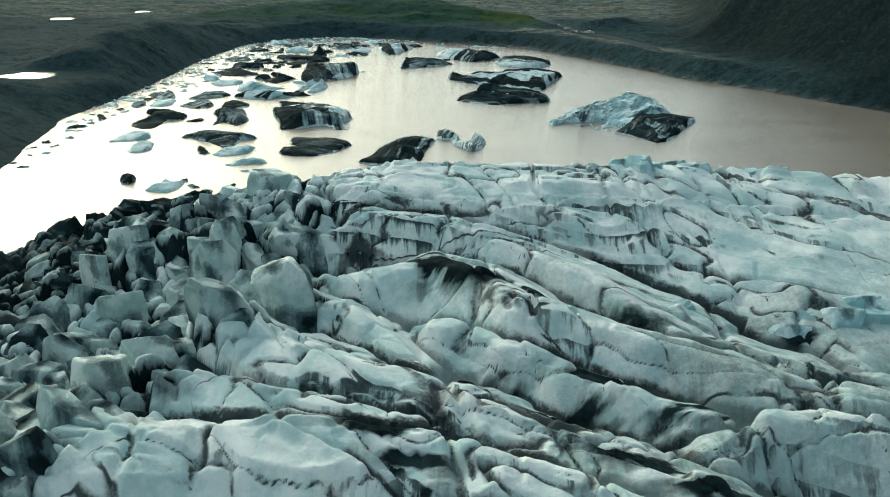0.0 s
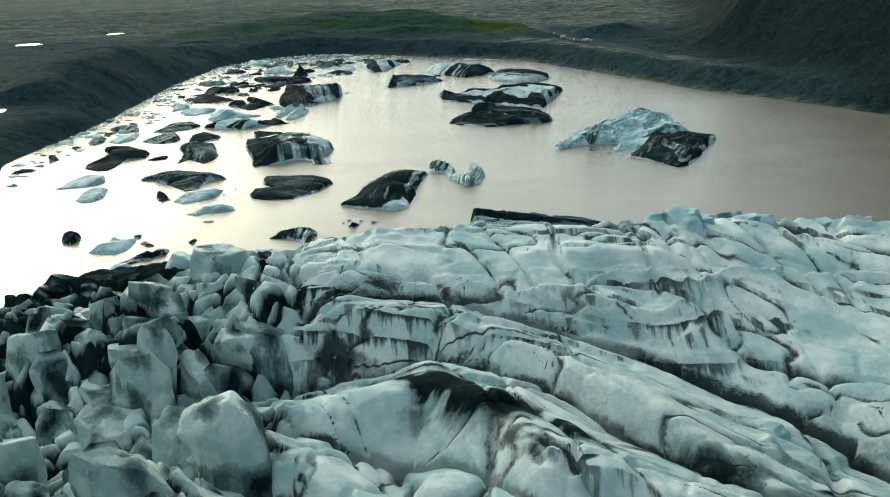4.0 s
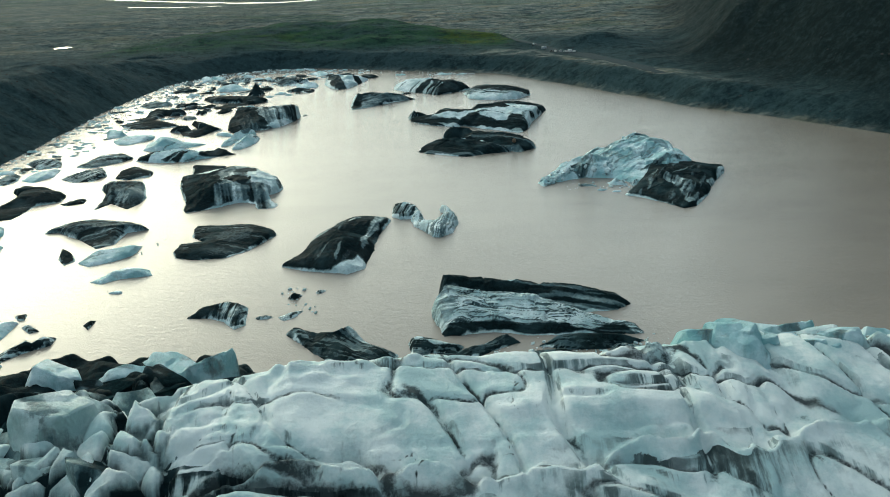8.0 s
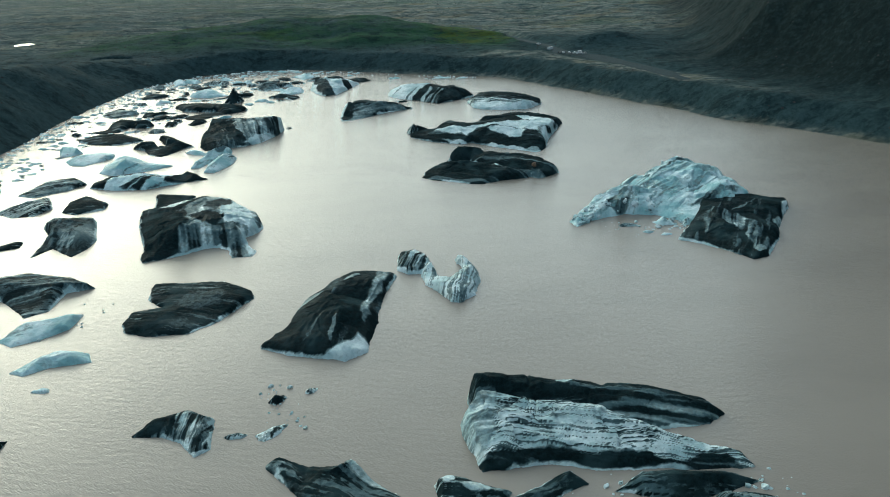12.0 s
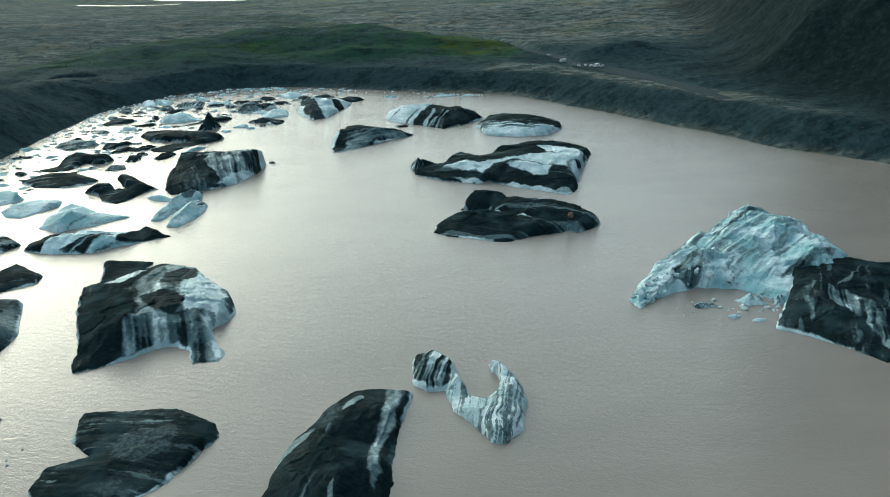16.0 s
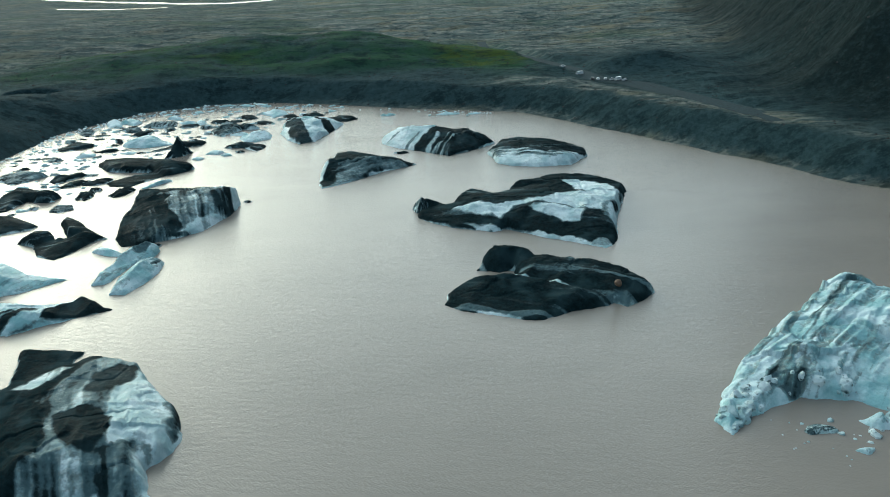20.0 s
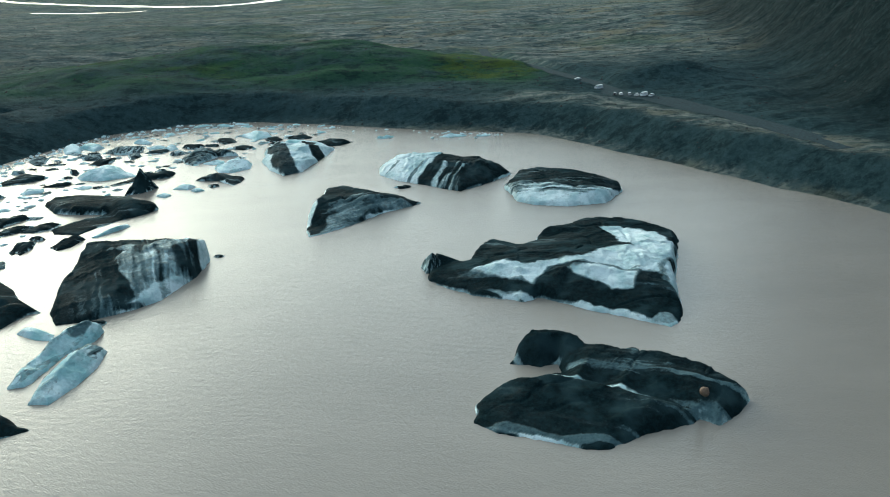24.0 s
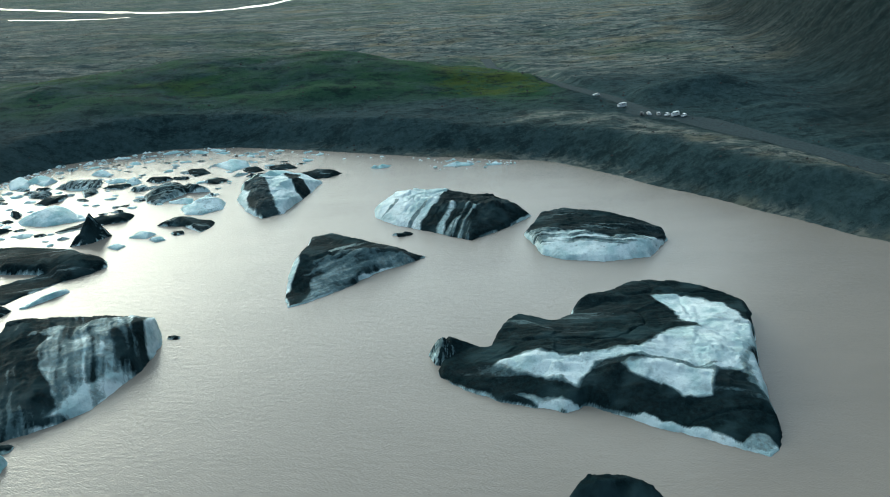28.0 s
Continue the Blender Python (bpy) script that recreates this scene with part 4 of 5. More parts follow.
iceberg([(-77, 337, 0.3), (-70, 334, 0.3), (-58, 334, 0.3), (-51, 341, 0.3), (-42, 358, 0.5), (-44, 364, 1.0), (-53, 371, 1.2), (-65, 372, 1.0), (-77, 373, 0.8), (-76, 361, 0.5), (-70, 354, 0.5), (-78, 350, 1.0), (-79, 343, 0.6)],
        [(-69, 341, 2.4), (-61, 350, 2.2), (-53, 357, 2.8), (-47, 354, 2.2), (-68, 363, 2.0)], "low black ash-covered iceberg with faint grey ripples", 0.98, 0.35, -15, 1.0, 1.6, ((-58, 353, 6, 0.74, 1.5, 20),), 109, 0.3)
iceberg([(-36, 322, 0.3), (-27, 317, 0.3), (-20, 315, 0.3), (-12, 312, 0.3), (-6, 316, 0.3), (-2, 346, 0.3), (4, 372, 0.5), (-4, 372, 1.8), (-11, 371, 2.2), (-18, 363, 2.2), (-25, 351, 1.8), (-30, 333, 1.2), (-36, 325, 0.8)],
        [(-11, 360, 4.6), (-13, 333, 6.4), (-15, 317, 3.8), (-22, 331, 5.2), (-4, 358, 3.8), (-6, 333, 2.6), (-27, 323, 3.0), (-18, 350, 4.0)], "black pyramid-shaped iceberg with a pale foot", 0.98, 0.12, 72, 3, 1.6,
        (([(-17, 313), (-12, 318), (-7, 324), (-4, 318), (-11, 310)], 0.1), ([(-6, 330), (-3, 350), (3, 374), (-1, 373), (-6, 352), (-8, 335)], 0.45), (-15, 325, 0.8, 0.5, 9, 85), (-24, 346, 1.2, 0.4, 5, 55), (-12, 362, 1.0, 0.35, 4, 60)), 110, 0.3)
iceberg([(4, 375), (7, 371), (12, 371), (13, 362), (17, 354), (20, 347), (23, 346), (28, 351), (31, 362), (31, 373), (29, 380), (24, 384), (26, 374), (24, 367), (21, 365), (17.5, 367), (16, 379), (15, 386), (11, 391), (5, 389)],
        [(10, 382, 4), (15, 372, 4), (22, 355, 3.5), (28, 366, 4), (27, 378, 3)], "horseshoe-shaped white iceberg with thin black stripes", 0.10, 0.55, 75, 0.45, 1.6, (([(3, 375), (8, 370), (13, 371), (15, 379), (15, 388), (10, 393), (4, 391)], 0.5, 2.6),), 111, 0.22)
blue_berg = iceberg([(72, 417, 0.3), (75, 411, 0.3), (82, 417, 0.3), (97, 424, 0.3), (109, 421, 0.3), (118, 407, 0.3), (136, 415, 0.3), (154, 431, 0.3), (154, 436, 3.5), (152, 444, 5.0), (149, 463, 6.0), (143, 478, 6.5), (132, 476, 6.5), (116, 463, 5.8), (99, 449, 4.6), (82, 430, 2.2)],
        [(77, 417, 1.6), (92, 430, 5.8), (96, 424, 5.2), (98, 422, 2.5), (110, 441, 7.8), (125, 453, 9.8), (136, 461, 9.8), (141, 446, 9.2), (142, 431, 7.6), (120, 441, 7.6), (132, 439, 7.0), (116, 432, 5.0), (126, 423, 5.0), (125, 411, 3.0), (106, 428, 5.5)], "large pale blue iceberg with a broken crumbling edge", 0.08, 0.3, 42, 2.0, 2.0,
        (([(80, 430), (99, 452), (118, 468), (138, 480), (150, 470), (138, 461), (124, 452), (110, 440), (96, 431)], 0.22, 1.7), ([(87, 426), (92, 434), (104, 436), (101, 427), (97, 423)], 0.5, 1.8), ([(104, 430), (120, 437), (134, 438), (134, 434), (118, 428), (106, 426)], 0.18, 1.6), (130, 446, 5, 0.0, 2, 20), (72, 414, 5, 0.0), ([(124, 418), (140, 424), (150, 436), (140, 432)], 0.5, 1.6)), 112, 0.3, 1.5, ice=BLUE_ICE)
iceberg([(108, 392, 0.3), (115, 386, 0.3), (121, 379, 0.3), (127, 369, 0.3), (133, 371, 0.3), (144, 386, 0.5), (149, 397, 1.0), (167, 426, 1.5), (168, 432, 2.6), (159, 428, 3.0), (152, 434, 3.5), (139, 428, 4.6), (129, 425, 4.6), (122, 412, 3.2), (114, 401, 1.4)],
        [(128, 411, 6.6), (136, 412, 5.2), (126, 393, 4.6), (131, 388, 4.0), (132, 377, 2.5), (143, 391, 3.6), (155, 412, 3.8), (141, 407, 4.6), (125, 384, 2.5), (116, 390, 2.2), (134, 398, 3.2)], "black iceberg with pale streaks leaning on a blue one", 1.0, 0.15, 62, 3, 1.6,
        (([(126, 408), (138, 406), (141, 393), (134, 376), (129, 372), (129, 390)], 0.66, 1.9), ([(118, 400), (124, 404), (123, 392), (119, 390)], 0.66, 1.6), (142, 412, 0.6, 0.55, 12, 35), (131, 374, 1.4, 0.35, 2, 55), ([(149, 400), (166, 428), (169, 430), (152, 396)], 0.28, 1.6), ([(108, 391), (126, 369), (124, 373), (110, 393)], 0.35)), 113, 0.3)
iceberg([(19, 259, 0.3), (34, 259, 0.3), (48, 256, 0.3), (62, 255, 0.3), (76, 254, 0.3), (75, 258, 1.2), (57, 269, 3.5), (46, 275, 5.0), (33, 279, 6.0), (21, 283, 6.5), (16, 277, 4.0), (17, 267, 2.5)],
        [(21, 274, 7.2), (20, 281, 7.0), (25, 267, 5.8), (46, 270, 5.5), (57, 265, 3.8), (34, 263, 4.0), (50, 260, 2.6), (66, 258, 1.6)], "long layered slab of white ice with thin black seams", 0.26, 0.75, -9, 0.30, 1.6,
        (([(17, 262), (19, 256), (76, 252), (70, 256.5), (48, 259), (34, 262), (24, 262.5)], 0.92, 0.8), ([(18, 284), (24, 280), (22, 268), (19, 262), (15, 266), (15, 278)], 0.22, 0.8)), 114, 0.2)
iceberg([(19, 282, 0.3), (33, 277, 0.3), (46, 272, 0.3), (61, 270, 0.3), (73, 271, 0.3), (78, 275, 0.3), (74, 280, 2.0), (62, 284, 3.5), (43, 287, 5.0), (25, 291, 6.0), (19, 289, 6.0)],
        [(22, 285, 8.2), (33, 283, 7.0), (43, 282, 6.4), (62, 279, 4.6), (72, 276, 2.8), (50, 277, 4.4), (58, 282, 4.6)], "black layered ridge of ice behind a white slab", 0.95, 0.15, -8, 0.5, 1.6,
        (([(44, 271), (73, 269), (79, 276), (62, 279), (48, 277)], 0.78, 1.4), ([(40, 288), (62, 285), (62, 282.5), (40, 285)], 0.4, 1.0)), 120, 0.22)
iceberg([(45, 249), (52, 246), (63, 245), (75, 249), (69, 253), (52, 255)],
        [(50, 250, 2.5), (62, 249, 3), (71, 250, 1.5)], "low black iceberg with fine pale lines", 0.9, 0.5, -6, 0.6, 3, (), 127, 0.22)
iceberg([(63, 243), (66, 238), (77, 233), (86, 235), (80, 240), (72, 245), (65, 246)],
        [(66, 242, 3), (75, 239, 3), (83, 236, 1.5)], "dark iceberg ribbed with parallel pale layers", 0.72, 0.8, -14, 0.42, 2, (), 128, 0.22)
iceberg([(38, 239), (43, 232), (55, 233), (56, 241), (50, 245), (42, 244)],
        [(42, 240, 3), (50, 240, 3.5)], "block of black ice with thin pale bands", 0.82, 0.6, -4, 0.6, 3, (), 129, 0.22)
iceberg([(6, 233), (15, 226), (22, 222), (24, 228), (18, 236), (13, 239)],
        [(10, 233, 2.5), (18, 231, 4), (21, 226, 2.5)], "striped iceberg with a black foot", 0.5, 0.8, -35, 0.8, 3, ((21, 224, 3, 0.95),), 130, 0.22)
iceberg([(11, 243), (17, 241), (24, 243), (34, 249), (40, 252), (37, 257), (29, 252), (21, 248), (13, 246)],
        [(16, 244, 2.2), (26, 248, 2), (36, 254, 2.5)], "narrow black iceberg with a bent arm", 0.95, 0.3, 30, 0.8, 2.4, (), 131, 0.22)
iceberg([(-60, 281), (-53, 280), (-48, 277), (-44, 271), (-41, 274), (-42, 286), (-49, 291), (-57, 287)],
        [(-57, 284, 1.8), (-48, 285, 3), (-44, 278, 2.5), (-44, 284, 3)], "forked iceberg, black at one end and ribbed grey at the other", 0.85, 0.5, 80, 0.9, 3, (([(-51, 290), (-41, 288), (-40, 273), (-45, 269), (-50, 278)], 0.50, 1.7), (-56, 284, 4, 1.0)), 132, 0.22)
iceberg([(8, 255), (12, 258), (18, 254), (24, 251), (21, 247), (14, 248.5), (12, 241), (8, 241), (9, 248)],
        [(10, 254, 2.6), (14, 252, 2.4), (21, 249, 1.8), (10, 245, 2.2)], "low iceberg broken into black and pale lumps", 0.7, 0.5, -10, 0.6, 1.4, ((11, 255, 1.5, 0.05), (17, 251.5, 1.6, 0.2, 2, -15)), 133, 0.2)
iceberg([(-28, 266), (-19, 253), (-11, 243), (-4, 238), (4, 244), (5, 248), (-3, 256), (-9, 264), (-18, 264), (-25, 269)],
        [(-25, 264, 2.5), (-14, 257, 3.5), (-8, 260, 4.5), (0, 248, 2.5), (-8, 246, 2.5)], "black iceberg like a fallen log with pale ribs", 0.88, 0.5, -38, 0.7, 5, ((-4, 257, 3, 0.25, 2, -40),), 115, 0.22)

iceberg([(-139, 524, 0.3), (-140, 535, 1.0), (-137, 547, 2.5), (-133, 550, 4.5), (-126, 544, 3.0), (-119, 538, 1.5), (-105, 533, 0.4), (-110, 529, 0.3), (-117, 523, 0.3), (-124, 521, 0.3), (-130, 517, 0.3)],
        [(-127, 528, 5.5), (-130, 521, 3.5), (-122, 530, 3.0), (-116, 531, 1.5)], "pale blue iceberg rising to a peak", 0.03, 0.2, 60, 3, 1.6, (([(-129, 519), (-122, 530), (-122, 527), (-128, 520)], 0.45),), 116, None, 1.0, ice=BLUE_ICE)
iceberg([(-136, 497, 0.3), (-135, 504, 1.5), (-128, 507, 3.0), (-116, 508, 3.5), (-107, 506, 3.0), (-97, 510, 1.5), (-96, 514, 1.0), (-92, 512, 3.5), (-88, 509, 3.0), (-83, 505, 2.0), (-83, 504, 0.3), (-93, 500, 0.3), (-102, 495, 0.3), (-109, 490, 0.3), (-124, 492, 0.3)],
        [(-116, 501, 5.0), (-125, 499, 4.0), (-109, 498, 4.5), (-101, 500, 3.0), (-118, 494, 2.5), (-131, 496, 2.0)], "pale iceberg with slanting dark stripes and a dark tail", 0.08, 0.1, 62, 3, 1.6, (([(-137, 497), (-135, 505), (-124, 506), (-128, 492)], 0.9), ([(-102, 501), (-93, 514), (-82, 505), (-83, 504), (-96, 499), (-102, 497)], 0.95), ([(-121, 493), (-110, 501), (-108, 501), (-117, 492)], 0.8), ([(-116, 492), (-106, 503), (-103, 503), (-111, 491)], 0.85), ([(-108, 491), (-101, 497), (-100, 497), (-106, 494)], 0.75)), 117, None, 1.0, ice=BLUE_ICE)
iceberg([(-107, 701), (-100, 703), (-94, 711), (-99, 716), (-105, 713)],
        [(-101, 710, 10), (-97, 711, 4), (-104, 706, 4)], "black iceberg with a sharp pinnacle", 1.0, 0.1, 20, 3, 4, (), 122)
iceberg([(-95, 526, 0.3), (-91, 526, 0.3), (-88, 534, 0.3), (-86, 543, 0.3), (-80, 550, 0.3), (-79, 557, 1.5), (-85, 559, 2.0), (-90, 554, 1.5), (-92, 546, 1.2), (-94, 536, 1.5)],
        [(-93, 531, 2.6), (-91, 538, 2.0), (-90, 545, 3.4), (-87, 551, 4.0), (-83, 555, 4.4)], "narrow white iceberg broken in the middle", 0.12, 0.2, 60, 1.2, 1.0, ((-85, 553, 2.2, 0.55, 2, 60), (-91, 541, 0.8, 0.8)), 124, 0.2, 1.5, ice=BLUE_ICE)
iceberg([(-87, 517, 0.3), (-82, 516, 0.3), (-78, 524, 0.3), (-75, 534, 0.3), (-75, 543, 1.0), (-80, 545, 2.0), (-84, 538, 2.0), (-87, 526, 1.5)],
        [(-84, 521, 2.4), (-82, 528, 3.6), (-80, 536, 4.2), (-79, 541, 3.6)], "long pale iceberg with a grey end", 0.05, 0.15, 75, 1.2, 1.0, (([(-84, 538), (-80, 546), (-74, 544), (-77, 535)], 0.5, 1.2), ([(-88, 519), (-85, 528), (-83, 538), (-85, 539), (-89, 527)], 0.45, 1.0)), 125, 0.2, ice=BLUE_ICE)

def many(rows, label, cover, bands, group):
    for x, y, width, height, depth, turn, seed in rows:
        small_berg(x, y + width * depth * 0.45, width, height, label, cover, seed, depth, turn, bands, group)


many([(-83, 560, 7, 2, 0.6, 5, 5), (-54, 612, 4, 1, 0.6, 5, 91), (17, 684, 8, 2, 0.6, 5, 92),
      (20, 245, 9, 2, 0.5, -30, 20),
      (-28, 292, 6, 2, 0.5, 50, 17), (0, 238, 5.5, 1.5, 0.6, 10, 18)],
     "low black ash-covered iceberg in silty water", 0.95, 0.1, "dark icebergs")
many([(-89, 304, 5, 1, 0.6, 0, 26),
      (14, 786, 13, 2, 0.4, 0, 32), (52, 780, 16, 2, 0.4, 0, 33), (68, 777, 8, 1.5, 0.5, 0, 34),
      (95, 226, 8, 3, 0.6, 0, 35), (100, 400, 5, 1.2, 0.5, 0, 36), (106, 397, 5, 0.8, 0.4, 0, 37), (109, 408, 10, 4, 0.5, -20, 38)],
     "pale blue clean iceberg", 0.05, 0.15, "pale icebergs")
many([(-28, 277, 9, 2, 0.5, 40, 48), (-36, 277, 5, 1.5, 0.6, 10, 49), (31, 236, 8, 2, 0.5, 20, 52), (-20, 296, 4, 1.5, 0.6, 40, 53),
      (95, 408, 8, 2, 0.6, -10, 54), (118, 408, 7, 3, 0.6, 30, 55), (58, 234, 7, 1.5, 0.5, 0, 56)],
     "iceberg of pale ice with black ash stripes", 0.42, 0.6, "striped icebergs")


BLACK = ("low black ash-covered iceberg in silty water", 0.97, 0.1, ICE, "dark icebergs")
PALE = ("pale blue clean iceberg", 0.03, 0.12, BLUE_ICE, "pale icebergs")
STRIPED = ("iceberg of pale ice with black ash stripes", 0.50, 0.55, ICE, "striped icebergs")
SHEEN = ("dark iceberg with a blue-grey sheen", 0.74, 0.22, ICE, "grey icebergs")
GREY = ("grey iceberg dusted with ash", 0.62, 0.35, ICE, "grey icebergs")


def drift(ring, height, look_of, angle, seed):
    """A low berg on its own ring: the far side stands higher, the near side slopes into the water."""
    rng = random.Random(seed)
    label, cover, bands, ice, group = look_of
    cx, cy = sum(p[0] for p in ring) / len(ring), sum(p[1] for p in ring) / len(ring)
    size = max(max(p[0] for p in ring) - min(p[0] for p in ring), max(p[1] for p in ring) - min(p[1] for p in ring))
    ring = [(px, py, 0.3 if py < cy else 0.35 * height) for px, py in ring]
    tops = [(cx + (px - cx) * f, cy + (py - cy) * f, height * rng.uniform(0.55, 1.05)) for px, py, _ in ring for f in (rng.uniform(0.35, 0.7),) if py > cy - 0.1 * size]
    iceberg(ring, tops + [(cx, cy, 0.75 * height)], label, cover, bands, angle, max(0.5, size * 0.05), min(1.5, 0.1 * size), (), seed, max(0.2, size / 80), 1.0, group, 0.8, ice)


drift([(-175, 401), (-177, 411), (-171, 423), (-172, 433), (-179, 442), (-177, 451), (-165, 445), (-150, 432), (-149, 421), (-158, 416), (-161, 396), (-167, 395)], 4, BLACK, 20, 601)
drift([(-129, 405), (-130, 423), (-129, 427), (-136, 440), (-134, 447), (-117, 445), (-110, 422), (-111, 411), (-114, 404), (-124, 415)], 4.5, SHEEN, 95, 602)
drift([(-139, 374), (-133, 382), (-121, 387), (-106, 381), (-96, 373), (-104, 370), (-105, 356), (-111, 352), (-121, 364), (-133, 374)], 4, SHEEN, 15, 603)
drift([(-112, 336), (-109, 344), (-98, 349), (-93, 352), (-94, 342), (-100, 336), (-107, 332)], 2.5, PALE, 30, 604)
drift([(-101, 316), (-97, 322), (-93, 327), (-83, 325), (-81, 320), (-91, 318), (-97, 314)], 2.5, PALE, 15, 605)
drift([(-121.2, 341.5), (-124.0, 352.7), (-118.2, 347.1), (-113.9, 339.0), (-116.9, 335.0)], 2, BLACK, 60, 606)
drift([(-175, 362), (-172, 377), (-166, 384), (-159, 384), (-155, 374), (-162, 365)], 2.5, PALE, 25, 607)
drift([(-158.4, 343.0), (-157.4, 353.7), (-153.1, 361.1), (-148.8, 358.8), (-146.5, 346.5), (-150.2, 338.2), (-155.1, 338.8)], 2.5, PALE, 35, 608)
drift([(-136, 460), (-137, 472), (-132, 482), (-119, 469), (-119, 462), (-129, 456)], 3, BLACK, 10, 609)
drift([(-164, 463), (-156, 476), (-149, 483), (-142, 467), (-146, 457), (-155, 456)], 2.5, STRIPED, 50, 610)
drift([(-165, 489), (-158, 505), (-147, 514), (-139, 504), (-145, 494), (-157, 485)], 3, GREY, 20, 611)
drift([(-184.1, 463.9), (-181.9, 477.4), (-171.4, 483.8), (-169.9, 469.9), (-177.0, 458.9)], 2, PALE, 25, 612)
drift([(-195, 500), (-191, 509), (-177, 501), (-174, 491), (-185, 487)], 2.5, STRIPED, 60, 613)
drift([(-195.7, 462.0), (-195.8, 472.2), (-189.0, 475.0), (-186.0, 464.2), (-189.7, 456.0)], 2.5, GREY, 30, 614)
drift([(-214.1, 465.1), (-211.6, 472.6), (-206.4, 469.1), (-205.9, 458.7)], 1.5, PALE, 20, 615)
drift([(-206.8, 433.3), (-202.2, 432.5), (-196.5, 422.5), (-198.6, 414.4)], 2, BLACK, 20, 616)
drift([(-147.5, 416.8), (-141.5, 422.8), (-137.9, 423.3), (-137.0, 417.3), (-144.4, 414.2)], 1.2, BLACK, 20, 617)
drift([(-126.8, 271.4), (-125.3, 275.7), (-122.8, 277.3), (-122.5, 281.5), (-119.2, 283.2), (-112.6, 283.9), (-112.8, 273.2), (-115.9, 268.7), (-121.8, 269.4)], 3, PALE, 35, 618)
drift([(-111.2, 258.7), (-108.4, 263.7), (-102.3, 267.8), (-96.4, 271.5), (-96.3, 266.6), (-102.5, 262.3), (-107.5, 256.0)], 2.5, STRIPED, 30, 619)
drift([(-113.3, 250.2), (-111.7, 255.4), (-108.2, 258.2), (-105.1, 254.7), (-109.0, 250.5), (-110.6, 247.8)], 2, PALE, 35, 620)
drift([(-144.1, 290.7), (-141.1, 293.1), (-136.5, 290.8), (-135.4, 286.4), (-137.2, 281.3), (-140.3, 281.7)], 3, BLACK, 20, 621)
drift([(-110.1, 280.3), (-108.0, 281.6), (-103.6, 277.1), (-106.1, 275.9)], 1, GREY, 0, 622)
drift([(-91.4, 279.8), (-89.6, 281.2), (-88.5, 282.7), (-88.9, 276.3)], 1.2, BLACK, 40, 623)
drift([(-115.6, 289.1), (-112.4, 290.3), (-111.5, 286.1), (-113.4, 285.7)], 1, BLACK, 0, 624)
drift([(-173, 621), (-166, 628), (-166, 639), (-164, 654), (-152, 646), (-139, 637), (-143, 629), (-153, 632), (-157, 619), (-165, 617)], 4, BLACK, 10, 625)
drift([(-173, 598), (-169, 605), (-163, 610), (-148, 607), (-135, 595), (-137, 591), (-149, 585), (-164, 589)], 3, BLACK, 5, 626)
drift([(-136, 574), (-132, 586), (-127, 585), (-123, 576), (-118, 577), (-127, 597), (-127, 604), (-117, 593), (-112, 584), (-103, 574), (-106, 573), (-113, 558), (-116, 553), (-124, 559), (-129, 569)], 4, BLACK, 30, 627)
drift([(-182, 674), (-182, 682), (-171, 684), (-158, 677), (-162, 672), (-171, 663)], 2.5, GREY, 10, 628)
drift([(-154, 665), (-154, 672), (-147, 675), (-138, 676), (-143, 669), (-149, 660)], 2, BLACK, 10, 629)
drift([(-146.9, 652.7), (-141.3, 660.9), (-133.2, 663.3), (-137.0, 655.9), (-143.7, 652.0)], 1.5, BLACK, 10, 630)
drift([(-141, 658), (-131, 664), (-123, 664), (-124, 658), (-134, 657)], 1.5, BLACK, 5, 631)
drift([(-131.0, 633.0), (-130.2, 640.8), (-126.1, 642.4), (-125.1, 635.5), (-127.3, 628.7)], 2, BLACK, 30, 632)
drift([(-138.0, 614.7), (-136.9, 621.3), (-130.0, 622.2), (-127.9, 616.0), (-133.2, 612.6)], 1.5, GREY, 0, 633)
drift([(-183.0, 616.1), (-179.8, 618.7), (-176.5, 615.9), (-178.3, 610.8)], 1.5, BLACK, 0, 634)
drift([(-177, 579), (-171, 581), (-161, 569), (-165, 563), (-171, 561)], 3, PALE, 25, 635)
drift([(-164, 550), (-161, 560), (-152, 564), (-142, 562), (-141, 555), (-147, 546), (-152, 540), (-159, 542)], 2.5, PALE, 25, 636)
drift([(-139, 692), (-137, 701), (-127, 702), (-107, 696), (-89, 682), (-87, 676), (-91, 670), (-100, 664), (-108, 654), (-112, 648), (-122, 651), (-125, 657), (-119, 665), (-107, 673), (-108, 673), (-124, 677), (-131, 680)], 4, BLACK, 15, 637)
drift([(-118.8, 635.0), (-115.5, 639.9), (-110.9, 645.4), (-108.0, 642.8), (-110.8, 634.0), (-115.0, 631.2)], 2, BLACK, 25, 638)
drift([(-106.3, 643.9), (-101.7, 650.8), (-95.6, 657.3), (-93.9, 654.8), (-99.1, 649.1), (-104.1, 643.5)], 1.5, PALE, 30, 639)
drift([(-93, 763), (-87, 775), (-79, 776), (-64, 765), (-74, 765), (-85, 749), (-90, 754)], 5, GREY, 20, 640)
drift([(-73, 740), (-69, 745), (-63, 752), (-55, 745), (-55, 736), (-63, 730), (-70, 732)], 3.5, PALE, 35, 641)
drift([(-79, 719), (-74, 726), (-65, 723), (-56, 718), (-57, 712), (-60, 707), (-68, 716)], 2.5, BLACK, 0, 642)
drift([(-138, 737), (-131, 742), (-127, 752), (-119, 746), (-107, 733), (-113, 733), (-124, 729), (-134, 732)], 5, PALE, 20, 643)
